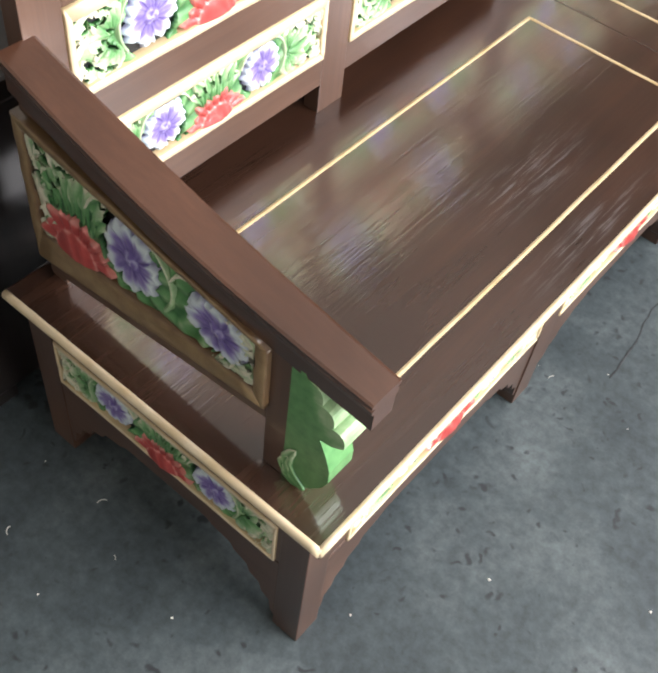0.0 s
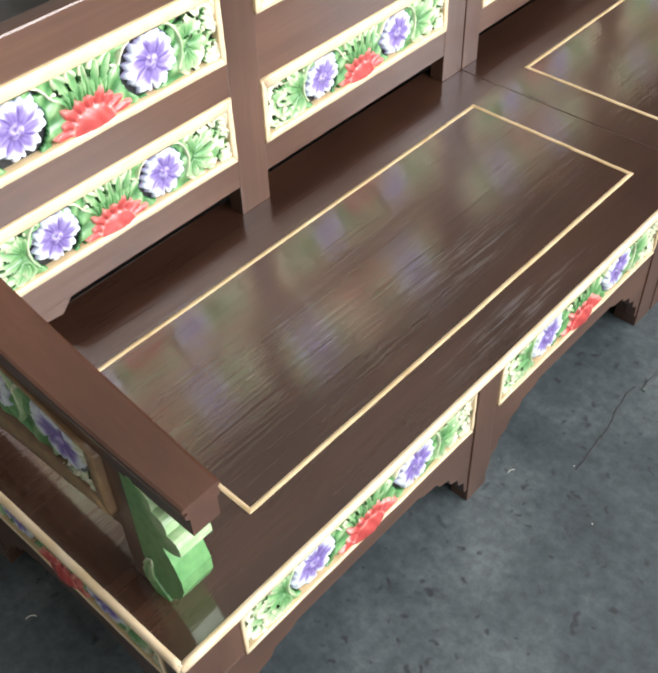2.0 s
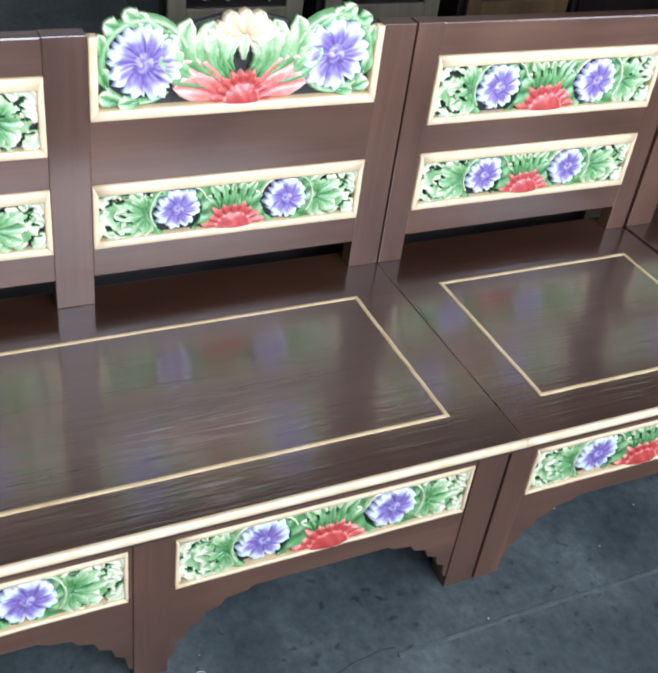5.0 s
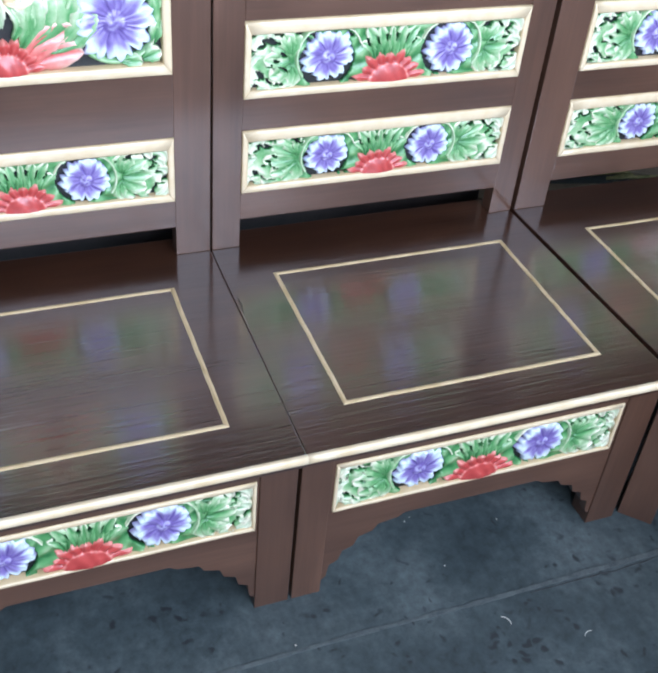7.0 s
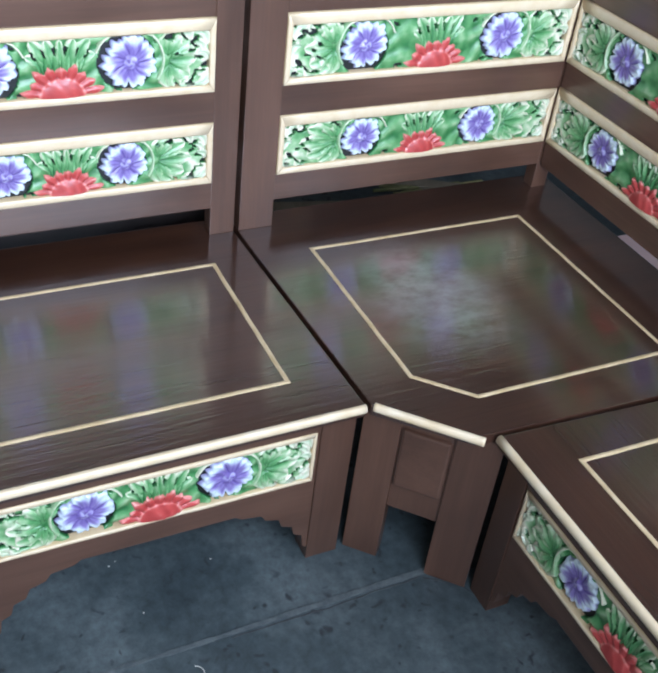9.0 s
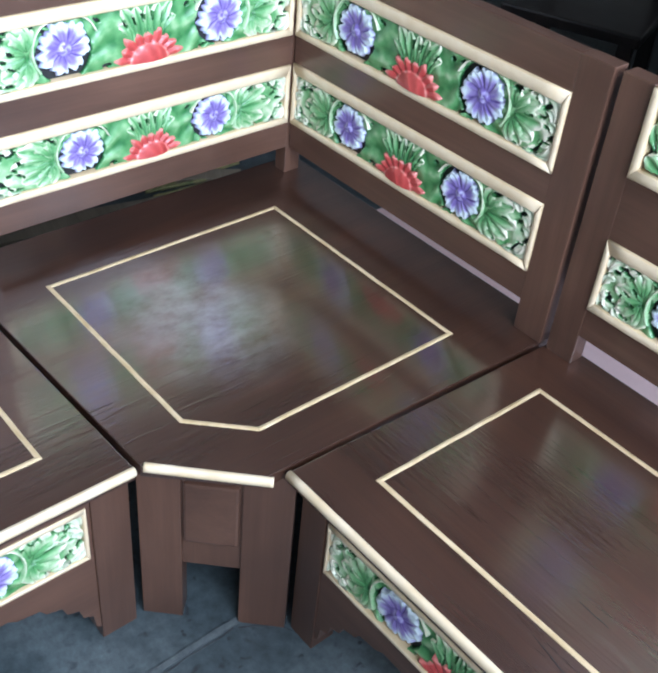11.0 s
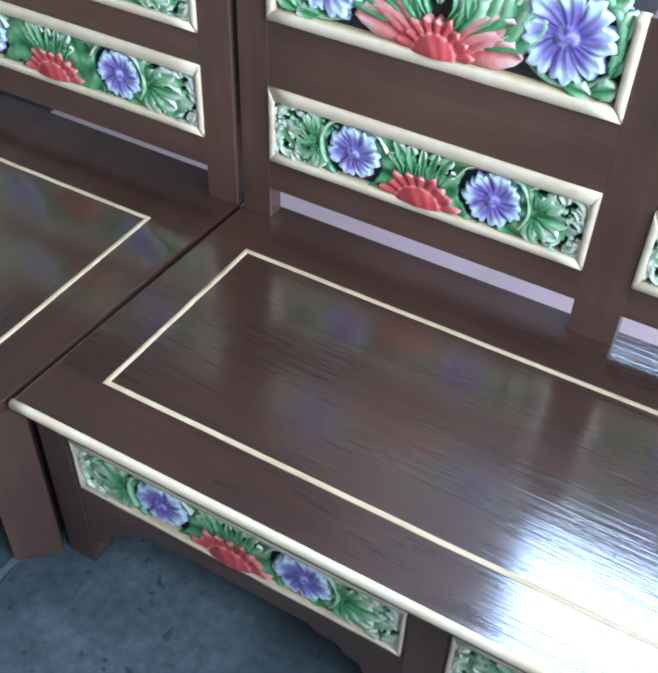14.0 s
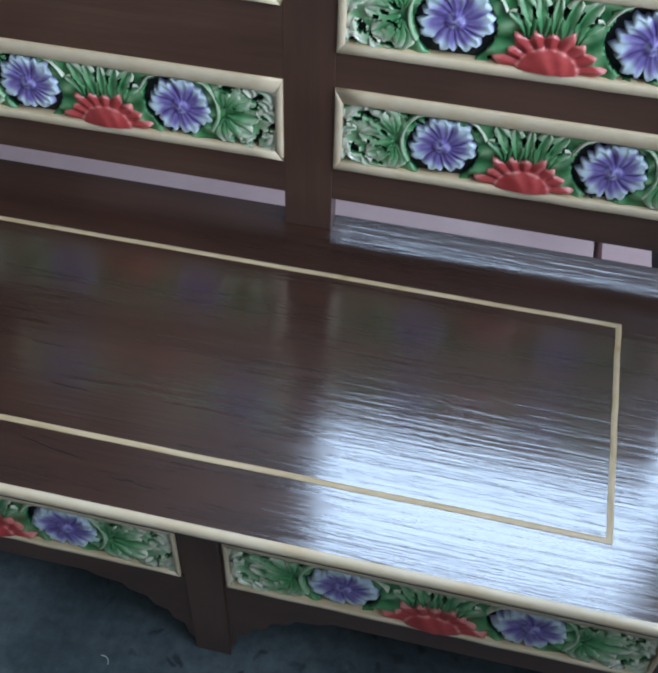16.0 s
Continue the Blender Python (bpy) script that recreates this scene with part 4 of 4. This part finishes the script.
for n, (pts, wide) in enumerate((
    ([(0.066, 1.2), (0.07, 1.13), (0.086, 1.06), (0.096, 0.91)], 0.003),
    ([(0.1, 2.31), (0.136, 2.369), (0.19, 2.4)], 0.004),
    ([(0.099, 1.9), (0.1, 2.1), (0.095, 2.32)], 0.0025),
)):
    structure("floor_crack", crack(pts, wide, n), DIRT, "dark dirt-filled crack in the cement floor", "floor crack")

north = bmesh.new()
for x0, x1, z0, z1 in ((0.2, 0.76, 0, 3.2), (1.84, 4.0, 0, 3.2), (0.76, 1.84, 0, 0.9), (0.76, 1.84, 2.46, 3.2)):
    add_box(north, x0, x1, 3.4, 3.55, z0, z1)
structure("wall_north", north, DARKWALL, "unseen plastered wall coloured dark as if backlit, with an open window", "wall")
stub = bmesh.new()
add_box(stub, 0.2, 0.35, 3.55, 6.0, 0, 3.2)
structure("wall_stub", stub, GREYWALL, "off-white plastered cross wall", "wall")
far = bmesh.new()
add_box(far, -4.5, 0.35, 6.0, 6.15, 0, 3.2)
structure("wall_far", far, GREYWALL, "off-white plastered rear wall", "wall")
west = bmesh.new()
add_box(west, -4.65, -4.5, -3.0, 6.15, 0, 3.2)
structure("wall_west", west, GREYWALL, "off-white plastered wall", "wall")
south = bmesh.new()
add_box(south, -4.65, 4.15, -3.15, -3.0, 0, 3.2)
structure("wall_south", south, ROOF, "dull grey plastered wall", "wall")
east = bmesh.new()
for y0, y1, z0, z1 in ((-3.0, -0.25, 0, 3.2), (3.25, 3.55, 0, 3.2), (-0.25, 3.25, 2.95, 3.2)):
    add_box(east, 4.0, 4.15, y0, y1, z0, z1)
structure("wall_east", east, GREYWALL, "off-white plastered wall with a wide doorway", "wall")
# Added out of view: blocks low door light from aprons, legs and floor.
half = bmesh.new()
add_box(half, 2.0, 2.12, 0.55, 3.4, 0, 1.08)
structure("half_wall", half, GREYWALL, "low unseen wall added to keep door light off the aprons", "wall")
roof = bmesh.new()
for x0, x1, y0, y1 in ((-4.65, 2.0, -3.15, 4.17), (3.5, 4.15, -3.15, 4.17), (2.0, 3.5, -3.15, 0.8), (2.0, 3.5, 3.0, 4.17), (-4.65, 4.15, 4.17, 6.15)):
    add_box(roof, x0, x1, y0, y1, 3.2, 3.3)
structure("ceiling", roof, ROOF, "dull grey workshop ceiling with one open roof light", "ceiling")
ledge = bmesh.new()
add_box(ledge, -0.55, 1.36, 3.12, 3.398, 0.0, 0.27)
add_box(ledge, 1.378, 1.47, 3.12, 3.398, 0.0, 0.26)
structure("ledge", ledge, PLASTER, "low pale pink plastered ledge along the wall", "ledge")


# ---- things behind the settee ----
def dark_chest():
    ob = thing("storage_chest", pose(-0.98, 1.05, 0), "black-brown wooden chest standing behind the settee", "chest")
    part("body", box(-0.22, 0.22, -1.1, 1.1, 0.06, 0.7, 0.006), DARKWOOD, ob)
    part("lid", box(-0.235, 0.235, -1.115, 1.115, 0.7, 0.74, 0.008), DARKWOOD, ob)
    for x in (-0.2, 0.14):
        for y in (-1.08, 1.02):
            part("foot", box(x, x + 0.06, y, y + 0.06, 0.0, 0.06, 0.004), DARKWOOD, ob)


def carved_cabinet(y, width, gold, label):
    ob = thing("carved_cabinet", pose(-2.2, y, 0), label, "cabinet", "carved cabinets")
    w = width / 2
    part("body", box(-0.45, -0.02, -w, w, 0.0, 1.5, 0.006), DARKWOOD, ob)
    door = part("door", box(-0.02, 0.0, -w + 0.02, w - 0.02, 0.36, 1.45, 0.003), DARKWOOD, ob)
    for y0, y1, z0, z1 in ((-w + 0.02, -w + 0.085, 0.36, 1.45), (w - 0.085, w - 0.02, 0.36, 1.45), (-w + 0.085, w - 0.085, 0.36, 0.46), (-w + 0.085, w - 0.085, 1.36, 1.45)):
        part("door_frame", box(0.001, 0.018, y0, y1, z0, z1, 0.004), gold, door)
    rnd = random.Random(int(y * 100))
    side = Matrix(((0, 0, 1, 0.002), (1, 0, 0, 0), (0, 1, 0, 0), (0, 0, 0, 1)))
    for k in range(120):
        x, z = rnd.uniform(-w + 0.11, w - 0.11), rnd.uniform(0.5, 0.7)
        lf = single_leaf((x, z), (x + rnd.uniform(-0.06, 0.06), z + rnd.uniform(-0.03, 0.06)), rnd.uniform(0.004, 0.009), 0.02, bend=rnd.uniform(-0.4, 0.4), t0=0.3, t1=1.0)
        lf.transform(side)
        part("carved_leaf", lf, SILVER, door)
    for k in range(12):
        yy = -w + 0.1 + (2 * w - 0.2) * k / 11
        part("bar", box(0.002, 0.012, yy - 0.006, yy + 0.006, 0.76, 1.36, 0.002), DARKWOOD, door)


def dark_chair(m):
    ob = thing("dining_chair", m, "black-brown wooden chair standing on the bare floor", "chair", "dark chairs")
    part("seat", box(-0.24, 0.24, -0.23, 0.23, 0.42, 0.46, 0.008), DARKWOOD, ob)
    for x in (-0.22, 0.17):
        for y in (-0.21, 0.16):
            part("leg", box(x, x + 0.05, y, y + 0.05, 0.0, 0.42, 0.004), DARKWOOD, ob)
        part("back_post", box(x, x + 0.05, 0.17, 0.21, 0.46, 0.98, 0.004), DARKWOOD, ob)
        part("stretcher", box(x + 0.012, x + 0.038, -0.16, 0.16, 0.14, 0.18, 0.003), DARKWOOD, ob)
    part("crossbar", box(-0.17, 0.17, 0.175, 0.205, 0.86, 0.96, 0.005), DARKWOOD, ob)
    part("crossbar", box(-0.17, 0.17, 0.18, 0.2, 0.62, 0.68, 0.004), DARKWOOD, ob)
    return ob


def plank(m, length, width, mat, label):
    ob = new("plank", finish(box(-length / 2, length / 2, -width / 2, width / 2, 0, 0.02, 0.003), "plank", mat))
    ob.matrix_world = m
    return tagged(ob, label, "plank", "loose planks")


def wardrobe():
    ob = thing("wardrobe", pose(-2.25, 3.75, 0), "tall black-brown wooden wardrobe with two plain doors", "wardrobe")
    part("body", box(-0.5, 0.0, -0.58, 0.58, 0.05, 1.9, 0.006), DARKWOOD, ob)
    for y0, y1 in ((-0.56, -0.004), (0.004, 0.56)):
        door = part("door", box(0.001, 0.022, y0, y1, 0.1, 1.86, 0.004), DARKWOOD, ob)
        part("handle", box(0.022, 0.036, (-0.05 if y0 < 0 else 0.035), (-0.035 if y0 < 0 else 0.05), 0.95, 1.1, 0.003), SILVER, door)
    part("plinth", box(-0.48, -0.02, -0.56, 0.56, 0.0, 0.05, 0.002), DARKWOOD, ob)


wardrobe()
dark_chest()
for y, width, gold in ((1.66, 0.54, GREYGOLD), (2.24, 0.52, GREYGOLD), (2.85, 0.52, GOLDWOOD)):
    carved_cabinet(y, width, gold, "dark carved cabinet with a dull gold door frame")
for x, y, turn in ((-0.95, 4.55, 20), (-0.35, 4.75, -15), (-1.6, 4.7, 35)):
    dark_chair(pose(x, y, 0, 0, 0, turn))
plank(pose(-1.28, 2.72, 0.0, 0, 0, 78), 0.9, 0.09, PALEWOOD, "weathered grey-green plank on the floor")
plank(pose(-1.42, 3.0, 0.0, 0, 0, 60), 0.7, 0.06, PALEWOOD, "weathered grey-green plank on the floor")
for k in range(9):
    rnd = random.Random(k)
    ob = new("reed", finish(prism([(0.006 * math.cos(i * math.tau / 6), 0.006 * math.sin(i * math.tau / 6)) for i in range(6)], 0, -0.16, 0.16), "reed", STRAW))
    ob.matrix_world = pose(-1.3 + rnd.uniform(-0.05, 0.05), 3.08 + k * 0.014, 0.006 + 0.008 * (k % 2), 0, 0, 70 + rnd.uniform(-22, 22))
    tagged(ob, "dry yellow-green reed on the floor", "reed", "dry reeds")

# shavings and crumbs on the floor
rnd = random.Random(11)
SPOTS = [(-0.548, -0.171), (-0.42, -0.22), (-0.1, -0.2), (-0.469, -0.026), (0.161, 0.349), (-0.04, 0.84), (-0.378, -0.089), (-0.217, -0.093), (-0.62, -0.037), (0.178, 1.249), (-0.142, 1.73), (-0.013, 1.763), (0.168, 1.156), (0.072, 1.416), (-0.092, 1.924), (0.68, 2.329), (-0.15, 1.745), (0.42, 0.5)]
for k in range(40):
    x, y = SPOTS[k] if k < len(SPOTS) else (rnd.uniform(0.0, 0.7), rnd.uniform(-0.4, 2.2))
    bm = bmesh.new()
    if k % 3 == 0:
        r, arc, w = rnd.uniform(0.007, 0.016), rnd.uniform(1.0, 2.2), rnd.uniform(0.0008, 0.0015)
        rows = []
        for i in range(9):
            a = arc * i / 8
            rows.append([bm.verts.new((r * math.cos(a) * q, r * math.sin(a) * q, z)) for q, z in ((1, 0), (1 + w / r, 0), (1 + w / r, 0.0015), (1, 0.0015))])
        for i in range(8):
            for j in range(4):
                bm.faces.new((rows[i][j], rows[i + 1][j], rows[i + 1][(j + 1) % 4], rows[i][(j + 1) % 4]))
        bm.faces.new(rows[0])
        bm.faces.new(rows[-1])
    else:
        bmesh.ops.create_icosphere(bm, subdivisions=1, radius=rnd.uniform(0.0012, 0.0032))
        for v in bm.verts:
            v.co *= rnd.uniform(0.7, 1.3)
            v.co.z = max(0.0, v.co.z * 0.6 + 0.001)
    ob = new("shaving", finish(bm, "shaving", FLAKE))
    ob.matrix_world = pose(x, y, 0.0, 0, 0, rnd.uniform(0, 360))
    tagged(ob, "tiny pale wood shaving on the cement floor", "shaving", "shavings on the floor")
